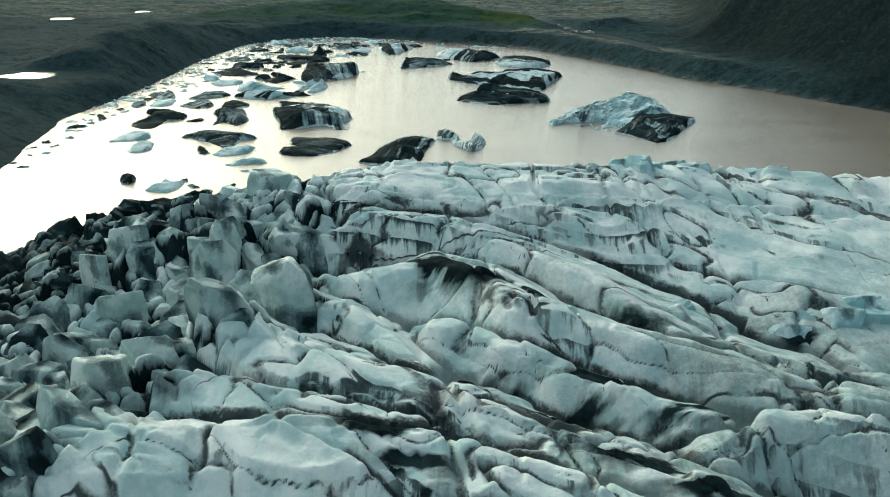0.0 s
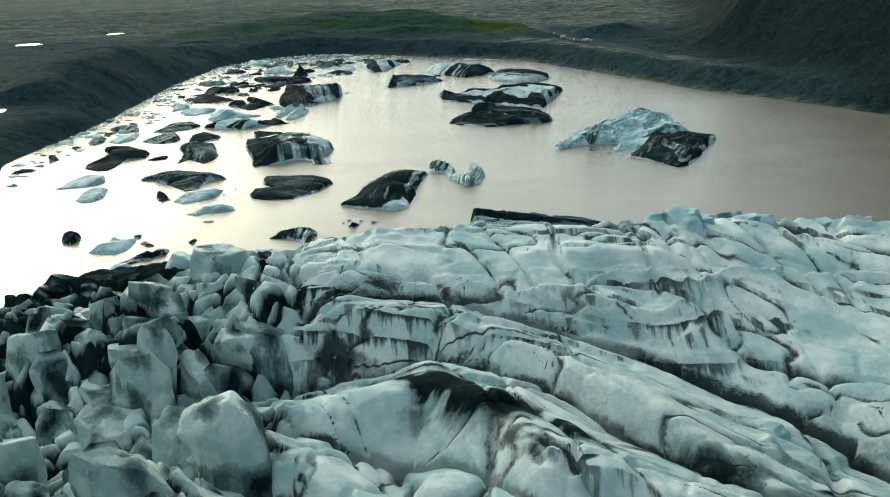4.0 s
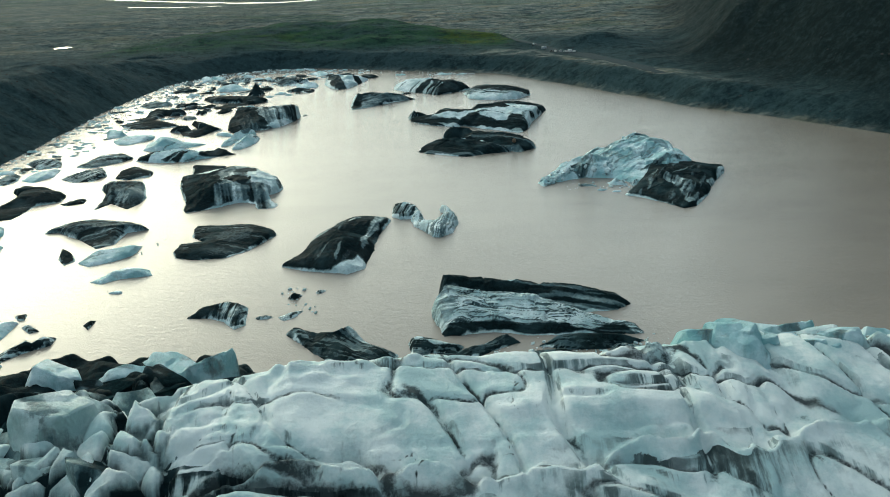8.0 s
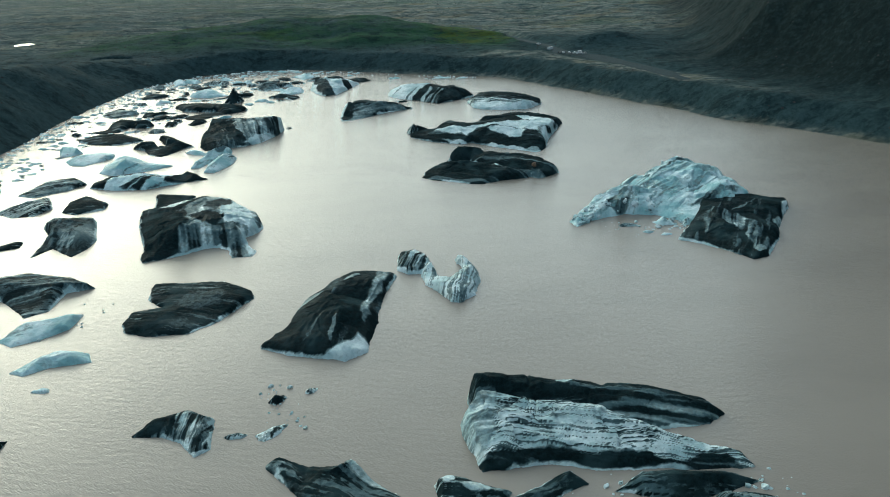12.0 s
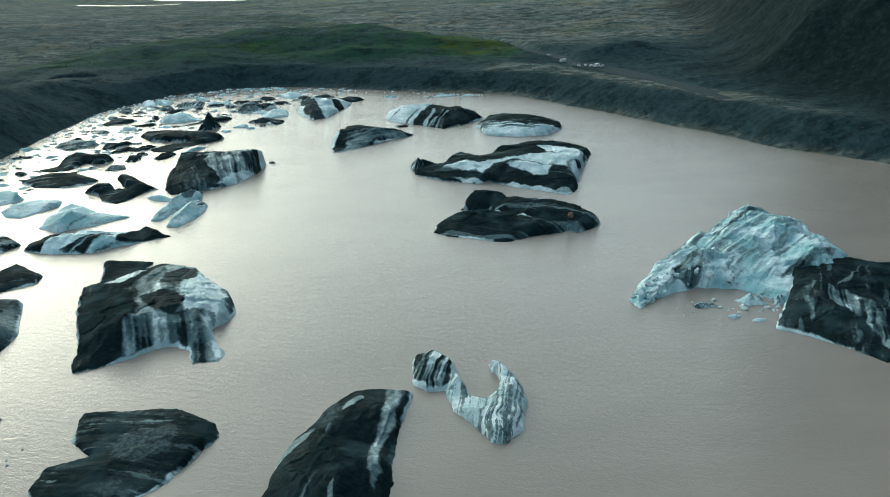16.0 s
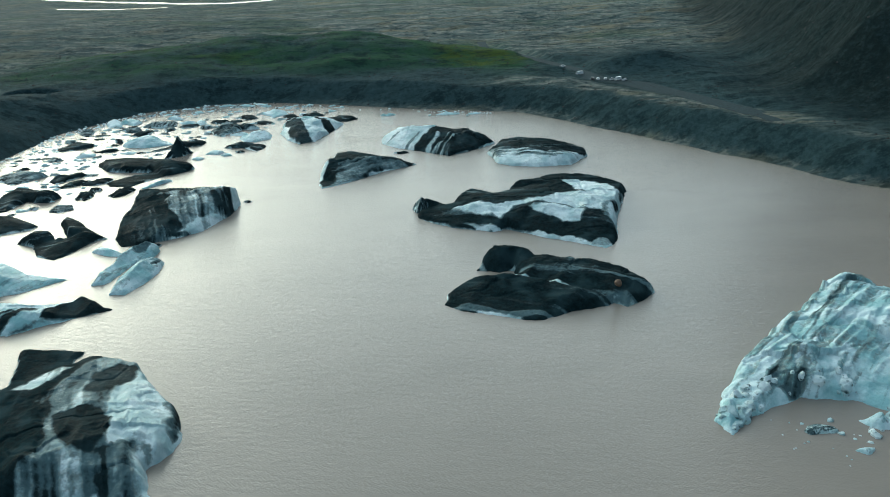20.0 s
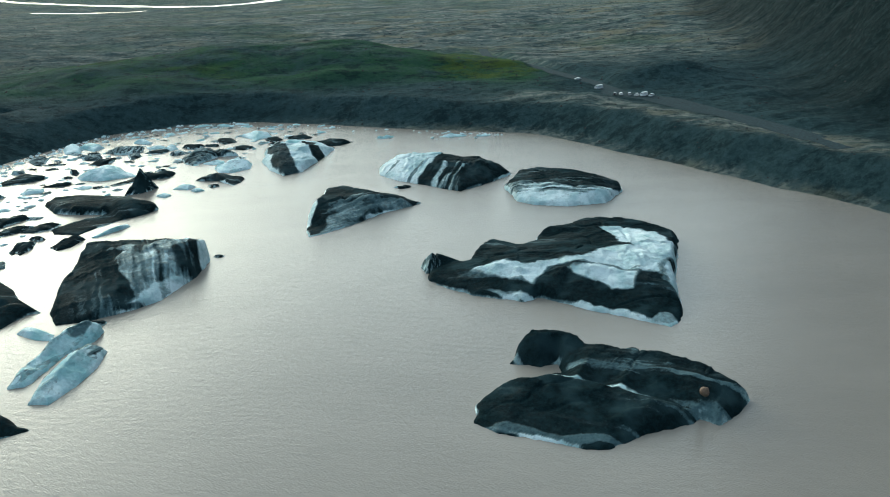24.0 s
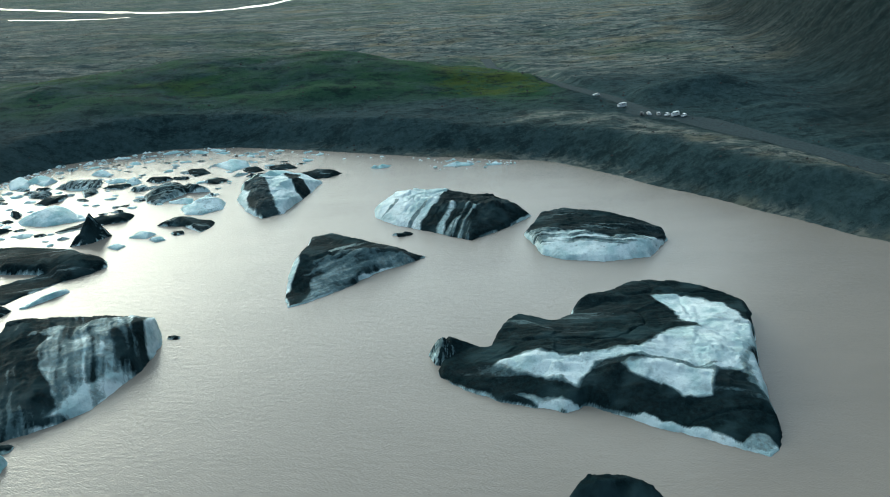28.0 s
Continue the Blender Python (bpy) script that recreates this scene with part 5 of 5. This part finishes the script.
drift([(-118, 720), (-111, 729), (-103, 733), (-96, 735), (-99, 743), (-91, 736), (-92, 728), (-105, 725), (-116, 718)], 2.5, BLACK, 15, 644)
drift([(-173, 737), (-169, 740), (-164, 748), (-153, 742), (-155, 737), (-164, 732), (-170, 730)], 2.5, BLACK, 10, 645)
drift([(-139.6, 762.4), (-137.1, 769.3), (-128.3, 774.5), (-128.0, 767.1), (-133.3, 759.7)], 2, BLACK, 15, 646)
drift([(-144.6, 747.9), (-144.0, 753.5), (-139.7, 748.1), (-139.2, 741.2)], 2, BLACK, 0, 647)
drift([(-163.5, 800.9), (-160.0, 809.6), (-153.0, 801.0), (-151.9, 791.2), (-159.1, 790.3)], 3, PALE, 0, 648)
drift([(-174.0, 777.8), (-171.7, 784.2), (-165.0, 781.4), (-163.5, 771.6), (-168.4, 769.3)], 2.5, GREY, 0, 649)
drift([(-155.9, 805.5), (-151.2, 811.1), (-141.0, 801.6), (-145.0, 793.4)], 2.5, PALE, 10, 650)
drift([(-138, 788), (-131, 797), (-118, 794), (-118, 785), (-126, 781)], 3.5, STRIPED, 80, 651)
drift([(-127.6, 809.6), (-124.0, 815.1), (-116.1, 807.3), (-120.3, 804.9)], 2, PALE, 0, 652)
drift([(-115.5, 782.2), (-108.7, 785.8), (-102.7, 785.6), (-105.9, 778.5)], 1.5, BLACK, 5, 653)
drift([(-145.8, 774.6), (-146.1, 781.3), (-136.7, 779.0), (-137.7, 771.4)], 2, GREY, 5, 654)
drift([(-106.7, 790.5), (-103.2, 797.0), (-98.7, 788.5), (-102.5, 784.2)], 2, PALE, 0, 655)
drift([(-97.6, 790.9), (-90.6, 795.2), (-84.8, 791.0), (-90.6, 785.2)], 2, BLACK, 0, 656)
drift([(-80.8, 802.6), (-71.6, 804.6), (-68.3, 798.0), (-75.0, 793.5)], 2, BLACK, 0, 657)
drift([(-68, 812), (-62, 817), (-52, 814), (-50, 807), (-58, 799)], 3, PALE, 0, 658)
drift([(-53.1, 799.2), (-46.1, 803.4), (-42.5, 796.5), (-48.5, 792.3)], 1.5, BLACK, 0, 659)
drift([(-43, 801), (-30, 804), (-26, 797), (-36, 795)], 1.5, BLACK, 0, 660)
drift([(-42.0, 787.9), (-35.9, 792.6), (-27.9, 787.7), (-30.8, 779.5)], 2, PALE, 0, 661)
drift([(-25, 784), (-17, 788), (-5, 781), (-11, 775), (-20, 774)], 2.5, BLACK, 0, 662)
drift([(-69.8, 781.3), (-63.4, 786.5), (-57.5, 782.3), (-62.4, 776.8)], 1.5, BLACK, 0, 663)
drift([(-86.8, 706.4), (-83.8, 711.3), (-77.0, 708.7), (-80.1, 703.9)], 1.5, PALE, 0, 664)
drift([(-92.5, 696.7), (-89.4, 700.2), (-85.8, 696.7), (-88.1, 693.1)], 1, PALE, 0, 665)
drift([(-78.5, 702.3), (-73.8, 704.0), (-72.0, 700.8), (-75.6, 699.2)], 1, PALE, 0, 666)
drift([(-71.6, 708.2), (-67.0, 710.0), (-66.0, 706.3), (-69.7, 705.3)], 1, BLACK, 0, 667)
drift([(-150.3, 723.6), (-144.5, 728.1), (-136.5, 727.2), (-140.2, 722.3)], 1.5, BLACK, 0, 668)
drift([(-132.5, 632.3), (-132.5, 641.4), (-128.8, 642.6), (-128.2, 634.4), (-130.3, 628.9)], 2, BLACK, 20, 669)
drift([(-130.1, 646.2), (-126.8, 649.0), (-123.6, 645.7), (-126.0, 643.4)], 1.2, BLACK, 20, 670)
drift([(-136.4, 655.5), (-132.7, 660.9), (-125.0, 664.3), (-124.1, 657.6), (-130.7, 654.3)], 1.5, BLACK, 10, 671)
drift([(-145.1, 658.7), (-141.0, 662.6), (-135.6, 662.9), (-138.1, 657.3)], 1.5, BLACK, 10, 672)
drift([(-150.1, 672.7), (-146.0, 676.9), (-141.5, 679.1), (-142.9, 671.2)], 1.5, BLACK, 10, 673)
drift([(-123.6, 779.1), (-118.9, 784.4), (-115.6, 775.9), (-119.7, 768.3)], 1.5, GREY, 10, 674)
drift([(-104.4, 559.2), (-102.1, 562.6), (-93.0, 556.3), (-92.6, 552.6), (-97.8, 554.3)], 2, PALE, -10, 675)

# small floes between them and along the far shore
LAKE = SHORE[1:-1]
rng = random.Random(11)
taken = [(ob.location.x, ob.location.y, max(ob.dimensions.x, ob.dimensions.y) / 2) for ob in scene.objects if ob.name.startswith("iceberg")]
tries = 0
while tries < 16000 and len(taken) < 470:
    tries += 1
    fx, fy = rng.uniform(-215, 60), rng.uniform(300, 850)
    near = float(inside_distance(np.array([fx]), np.array([fy]), LAKE)[0])
    reach = np.interp(fy, [300, 420, 560, 700, 800, 850], [12, 22, 40, 85, 120, 60])
    size = rng.uniform(2, 7) if rng.random() < 0.85 else rng.uniform(7, 13)
    if near < size * 0.30 or near > reach or fx > np.interp(fy, [300, 560, 700, 760, 850], [-150, -135, -85, -50, 0]) or any((fx - px) ** 2 + (fy - py) ** 2 < (0.62 * pr + 0.34 * size) ** 2 for px, py, pr in taken):
        continue
    taken.append((fx, fy, size / 2))
    kind = rng.random()
    if kind < 0.5:
        small_berg(fx, fy, size, size * rng.uniform(0.12, 0.22), "pale drifting ice floe", 0.05, 500 + len(taken), rng.uniform(0.45, 0.8), rng.uniform(-30, 40), 0.1, "ice floes along the shore", "ice_floe")
    elif kind < 0.75:
        small_berg(fx, fy, size, size * rng.uniform(0.12, 0.22), "black ash-covered ice floe", 0.9, 500 + len(taken), rng.uniform(0.4, 0.7), rng.uniform(-30, 40), 0.1, "ice floes along the shore", "ice_floe")
    else:
        small_berg(fx, fy, size, size * rng.uniform(0.15, 0.28), "striped grey ice floe", 0.45, 500 + len(taken), rng.uniform(0.45, 0.8), rng.uniform(-30, 40), 0.5, "ice floes along the shore", "ice_floe")


# ---- road, cars, rivers, stones ----
def ribbon(name, line, width, lift, material, wobble=0.0):
    """A flat strip along a line of (x, y, z), subdivided and laid on the ground."""
    pts = []
    for (ax, ay, az), (bx, by, bz) in zip(line, line[1:]):
        n = max(2, int(math.hypot(bx - ax, by - ay) / 6))
        pts += [(ax + (bx - ax) * i / n, ay + (by - ay) * i / n, az + (bz - az) * i / n) for i in range(n)]
    pts.append(line[-1])
    bm = bmesh.new()
    rows = []
    for i, (x, y, z) in enumerate(pts):
        ax, ay, _ = pts[max(i - 2, 0)]
        bx, by, _ = pts[min(i + 2, len(pts) - 1)]
        l = math.hypot(bx - ax, by - ay)
        nx, ny = -(by - ay) / l, (bx - ax) / l
        w = width * (1 + wobble * noise.noise((x / (3 * width), y / (3 * width), 3)))
        rows.append([bm.verts.new((x + nx * w * k, y + ny * w * k, z + lift)) for k in (-0.5, 0, 0.5)])
    for a, c in zip(rows, rows[1:]):
        for k in (0, 1):
            bm.faces.new((a[k], c[k], c[k + 1], a[k + 1]))
    return part(name, bm, material)


GRIT = plain_material("packed grey gravel", (0.046, 0.067, 0.072), 1.0, 0.0, 0.4, 0.8)
GRIT.node_tree.nodes["Principled BSDF"].inputs["Specular IOR Level"].default_value = 0.08
tagged(ribbon("road", [p for p in ROAD], 8.5, 0.14, GRIT, 0.25), "grey gravel track along the lake bank", "road", kind="structure")
tagged(ribbon("parking_ground", [(150, 838, 12.5), (156, 815, 12.5), (166, 803, 12.5), (180, 786, 12.5), (188, 752, 12.5), (198, 716, 12.5), (206, 680, 12.5)], 14, 0.19, GRIT, 0.2), "grey gravel parking place above the lake", "road", kind="structure")
tagged(ribbon("river", [(-760, 2330, 4), (-669, 2209, 4), (-488, 2033, 4), (-321, 1900, 4), (-232, 1866, 4), (-171, 1901, 4), (-120, 1980, 4), (-60, 2200, 4)], 20, 0.5, POND, 1.1), "pale braided river on the far plain", "river", kind="structure")
tagged(ribbon("river", [(-531, 1871, 4), (-445, 1820, 4), (-362, 1802, 4), (-330, 1815, 4)], 9, 0.5, POND, 1.2), "pale side stream on the far plain", "river", kind="structure")


def pond(cx, cy, rx, ry, z, seed):
    bm = bmesh.new()
    bm.faces.new([bm.verts.new((cx + rx * r * math.cos(a), cy + ry * r * math.sin(a), z)) for a, r in
                  ((2 * math.pi * i / 40, 1 + 0.35 * noise.noise((math.cos(2 * math.pi * i / 40) * 1.5, math.sin(2 * math.pi * i / 40) * 1.5, seed))) for i in range(40))])
    return tagged(part("pond", bm, POND), "small pale melt-water pond on the moraine", "pond", kind="structure")


pond(-278, 506, 18, 14, 12.25, 1.0)
pond(-370, 1045, 9, 12, 8.25, 2.0)
pond(-434, 945, 13, 13, 8.25, 4.0)
pond(-222, 850, 7, 2, 8.25, 3.0)

TYRE = plain_material("black rubber", (0.02, 0.02, 0.02), 0.8)
GLASS = plain_material("dark car glass", (0.02, 0.025, 0.03), 0.08)
PAINTS = {"white": plain_material("white car paint", (0.75, 0.76, 0.76), 0.3), "black": plain_material("black car paint", (0.03, 0.032, 0.035), 0.3), "silver": plain_material("silver car paint", (0.45, 0.46, 0.47), 0.3, 0.3)}
LAMP = plain_material("pale lamp lens", (0.6, 0.6, 0.58), 0.2)


def box(bm, cx, cy, cz, sx, sy, sz, taper=1.0, bevel=0.06):
    made = bmesh.ops.create_cube(bm, size=1.0)["verts"]
    for v in made:
        k = taper if v.co.z > 0 else 1.0
        v.co = Vector((cx + v.co.x * sx * k, cy + v.co.y * sy * (1 + (k - 1) * 0.6), cz + v.co.z * sz))
    bmesh.ops.bevel(bm, geom=list({e for v in made for e in v.link_edges}), offset=bevel, segments=2, affect="EDGES", clamp_overlap=True)


def car(x, y, z, turn, paint, van=False):
    length, high = (5.6, 2.5) if van else (4.4, 1.55)
    base = new("van" if van else "car")
    bm = bmesh.new()
    box(bm, 0, 0, 0.35 + (0.75 if van else 0.35), length, 1.85, 1.5 if van else 0.7, 0.97, 0.12)
    part("body", bm, PAINTS[paint], base)
    bm = bmesh.new()
    box(bm, -0.25 if not van else -0.4, 0, 1.25 if not van else 2.1, length * (0.6 if not van else 0.84), 1.7, 0.6 if not van else 0.75, 0.82 if not van else 0.93, 0.1)
    part("roof", bm, PAINTS[paint], base)
    for name, px, py, sx, sy in (("windscreen", length * (0.235 if not van else 0.40), 0, 0.5, 1.45), ("side_window", -0.2, 0.80, length * 0.45, 0.10), ("side_window", -0.2, -0.80, length * 0.45, 0.10)):
        bm = bmesh.new()
        box(bm, px, py, 1.28 if not van else 1.85, sx, sy, 0.36 if not van else 0.5, 0.8, 0.03)
        part(name, bm, GLASS, base)
    for px in (-length * 0.31, length * 0.31):
        for py in (-0.82, 0.82):
            bm = bmesh.new()
            bmesh.ops.create_cone(bm, cap_ends=True, segments=16, radius1=0.34, radius2=0.34, depth=0.22, matrix=pose(px, py, 0.34, 90, 0, 0))
            part("wheel", bm, TYRE, base)
    for py in (-0.6, 0.6):
        bm = bmesh.new()
        box(bm, length / 2 - 0.02, py, 0.8, 0.1, 0.35, 0.18, 1.0, 0.02)
        part("headlight", bm, LAMP, base)
    base.matrix_world = pose(x, y, z, 0, 0, turn)
    return tagged(base, f"{paint} {'camper van' if van else 'car'} parked on gravel above the lake", "van" if van else "car", "parked vehicles")


for cx, cy, turn, paint, van in ((147, 872, 200, "white", False), (150, 834, 205, "white", True), (153, 811, 250, "black", False), (156.5, 810, 262, "white", False), (161, 808, 255, "silver", False), (164.5, 805, 230, "white", False), (168, 803, 215, "white", True), (172, 801, 225, "white", False)):
    car(cx, cy, 12.5 + 0.2, turn, paint, van)

ROCK = plain_material("dark basalt", (0.035, 0.037, 0.038), 0.9, 0.0, 0.5, 0.6)


def stones(name, count, x0, x1, y0, y1, small, large, label, seed):
    rng = np.random.default_rng(seed)
    px, py = rng.uniform(x0, x1, count), rng.uniform(y0, y1, count)
    pz, d = ground_height(px[None, :], py[None, :])
    shape = np.array([(1, 0, 0), (0.3, 0.9, 0.1), (-0.8, 0.5, 0), (-0.7, -0.6, 0.1), (0.4, -0.9, 0), (0.1, 0.1, 0.85), (0, 0, -0.5)])
    faces = [(0, 1, 5), (1, 2, 5), (2, 3, 5), (3, 4, 5), (4, 0, 5), (1, 0, 6), (2, 1, 6), (3, 2, 6), (4, 3, 6), (0, 4, 6)]
    points, polys = [], []
    for x, y, z, s in zip(px, py, pz[0], small + (large - small) * rng.random(count) ** 4):
        if z < 0.8:
            continue
        a = rng.uniform(0, 6.3)
        ca, sa = math.cos(a), math.sin(a)
        base = len(points)
        points += [(x + s * (ca * q[0] - sa * q[1]), y + s * (sa * q[0] + ca * q[1]), z + s * q[2]) for q in shape * rng.uniform(0.75, 1.25, (7, 3))]
        polys += [tuple(base + k for k in f) for f in faces]
    mesh = bpy.data.meshes.new(name)
    mesh.from_pydata(points, [], polys)
    mesh.materials.append(ROCK)
    return tagged(new(name, mesh), label, "stones", kind="stuff")


stones("plain_stones", 2600, -500, 420, 960, 1700, 0.25, 1.3, "dark boulders strewn over the far plain", 1)
stones("shore_stones", 3500, -330, 320, 420, 960, 0.2, 1.1, "loose stones on the lake bank", 2)
rock = bmesh.new()
bmesh.ops.create_icosphere(rock, subdivisions=3, radius=1.1)
for v in rock.verts:
    v.co *= 1 + 0.25 * noise.noise(v.co * 1.3)
boulder = part("boulder", rock, plain_material("brown rock", (0.20, 0.13, 0.085), 0.85, 0.0, 0.4, 2.0))
boulder.location = (72, 487, 5.2)
tagged(boulder, "brown boulder lying on a black iceberg", "boulder")

# ---- crumbled ice round the bergs ----
def chunks(count, cx, cy, rx, ry, small, large, seed, label="small white chunk of drifting ice"):
    rng = random.Random(seed)
    for i in range(count):
        a, r = rng.uniform(0, 2 * math.pi), math.sqrt(rng.random())
        ob = new("ice_chunk", rng.choice(BITS))
        s = small + (large - small) * rng.random() ** 2
        ob.matrix_world = pose(cx + rx * r * math.cos(a), cy + ry * r * math.sin(a), 0.05 * s, rng.uniform(-25, 25), rng.uniform(-25, 25), rng.uniform(0, 360)) @ Matrix.Diagonal((s, s, s * 0.6, 1))
        tagged(ob, label, "ice chunk", "ice chunks")


chunks(120, 44, 229, 24, 9, 1.0, 4.0, 1)
chunks(24, 60, 247, 24, 6, 0.6, 2.2, 9)
chunks(70, 46, 228, 18, 8, 0.8, 3.0, 10)
chunks(16, 108, 409, 14, 8, 0.8, 3.4, 2)
chunks(12, -26, 290, 9, 13, 0.5, 1.8, 3)
chunks(8, 62, 262, 12, 5, 0.5, 1.5, 4)
chunks(10, -92, 345, 14, 16, 0.6, 1.8, 5)
chunks(16, 58, 779, 22, 5, 0.6, 2.6, 6)


def brash(name, areas, label, seed):
    """Crumbs of ice afloat, too many to count."""
    rng = np.random.default_rng(seed)
    shape = np.array([(1, 0, 0), (0.3, 0.9, 0.1), (-0.8, 0.5, 0), (-0.7, -0.6, 0.1), (0.4, -0.9, 0), (0.1, 0.1, 0.55), (0, 0, -0.3)])
    faces = [(0, 1, 5), (1, 2, 5), (2, 3, 5), (3, 4, 5), (4, 0, 5), (1, 0, 6), (2, 1, 6), (3, 2, 6), (4, 3, 6), (0, 4, 6)]
    points, polys = [], []
    for count, x0, y0, x1, y1, width, small, large in areas:
        for i in range(count):
            f, w = rng.random(), rng.normal() * 0.5 * width
            length = math.hypot(x1 - x0, y1 - y0)
            x, y = x0 + f * (x1 - x0) - w * (y1 - y0) / length, y0 + f * (y1 - y0) + w * (x1 - x0) / length
            s, a = small + (large - small) * rng.random() ** 3, rng.uniform(0, 6.3)
            ca, sa, base = math.cos(a), math.sin(a), len(points)
            points += [(x + s * (ca * q[0] - sa * q[1]), y + s * (sa * q[0] + ca * q[1]), s * q[2]) for q in shape * rng.uniform(0.7, 1.3, (7, 3))]
            polys += [tuple(base + k for k in f) for f in faces]
    mesh = bpy.data.meshes.new(name)
    mesh.from_pydata(points, [], polys)
    mesh.materials.append(ICE)
    return tagged(new(name, mesh), label, "brash ice", kind="stuff")


brash("brash_ice", [(900, 22, 226, 66, 232, 12, 0.2, 1.1), (120, 30, 246, 84, 244, 8, 0.15, 0.6), (200, -205, 560, -200, 680, 14, 0.4, 1.6), (220, -199, 690, -182, 775, 18, 0.4, 1.6), (220, -180, 782, -145, 832, 20, 0.4, 1.6), (110, -140, 838, -60, 846, 14, 0.4, 1.7), (35, -50, 836, 40, 795, 7, 0.3, 1.2), (60, 40, 792, 78, 780, 8, 0.3, 1.3), (120, -215, 440, -205, 550, 10, 0.4, 1.4), (40, 84, 410, 120, 404, 8, 0.2, 0.7), (25, -32, 300, -22, 280, 5, 0.15, 0.5)], "white crumbs of ice floating on the silty lake", 4)


def rubble(berg, count, cx, cy, rx, ry, small, large, seed):
    """Fallen blocks that lie on a berg."""
    rng = random.Random(seed)
    points = np.empty(len(berg.data.vertices) * 3)
    berg.data.vertices.foreach_get("co", points)
    points = points.reshape(-1, 3)
    for i in range(count):
        x, y = cx + rng.uniform(-rx, rx) - berg.location.x, cy + rng.uniform(-ry, ry) - berg.location.y
        z = points[np.argmin((points[:, 0] - x) ** 2 + (points[:, 1] - y) ** 2), 2]
        if z < 0.1:
            continue
        s = small + (large - small) * rng.random() ** 2
        ob = new("ice_block", rng.choice(BITS))
        ob.parent = berg
        ob.matrix_local = pose(x, y, z, rng.uniform(-30, 30), rng.uniform(-30, 30), rng.uniform(0, 360)) @ Matrix.Diagonal((s, s, s * 0.7, 1))


rubble(blue_berg, 60, 96, 422, 16, 5, 0.8, 3.2, 1)
rubble(blue_berg, 34, 78, 416, 6, 4, 0.8, 3.0, 2)
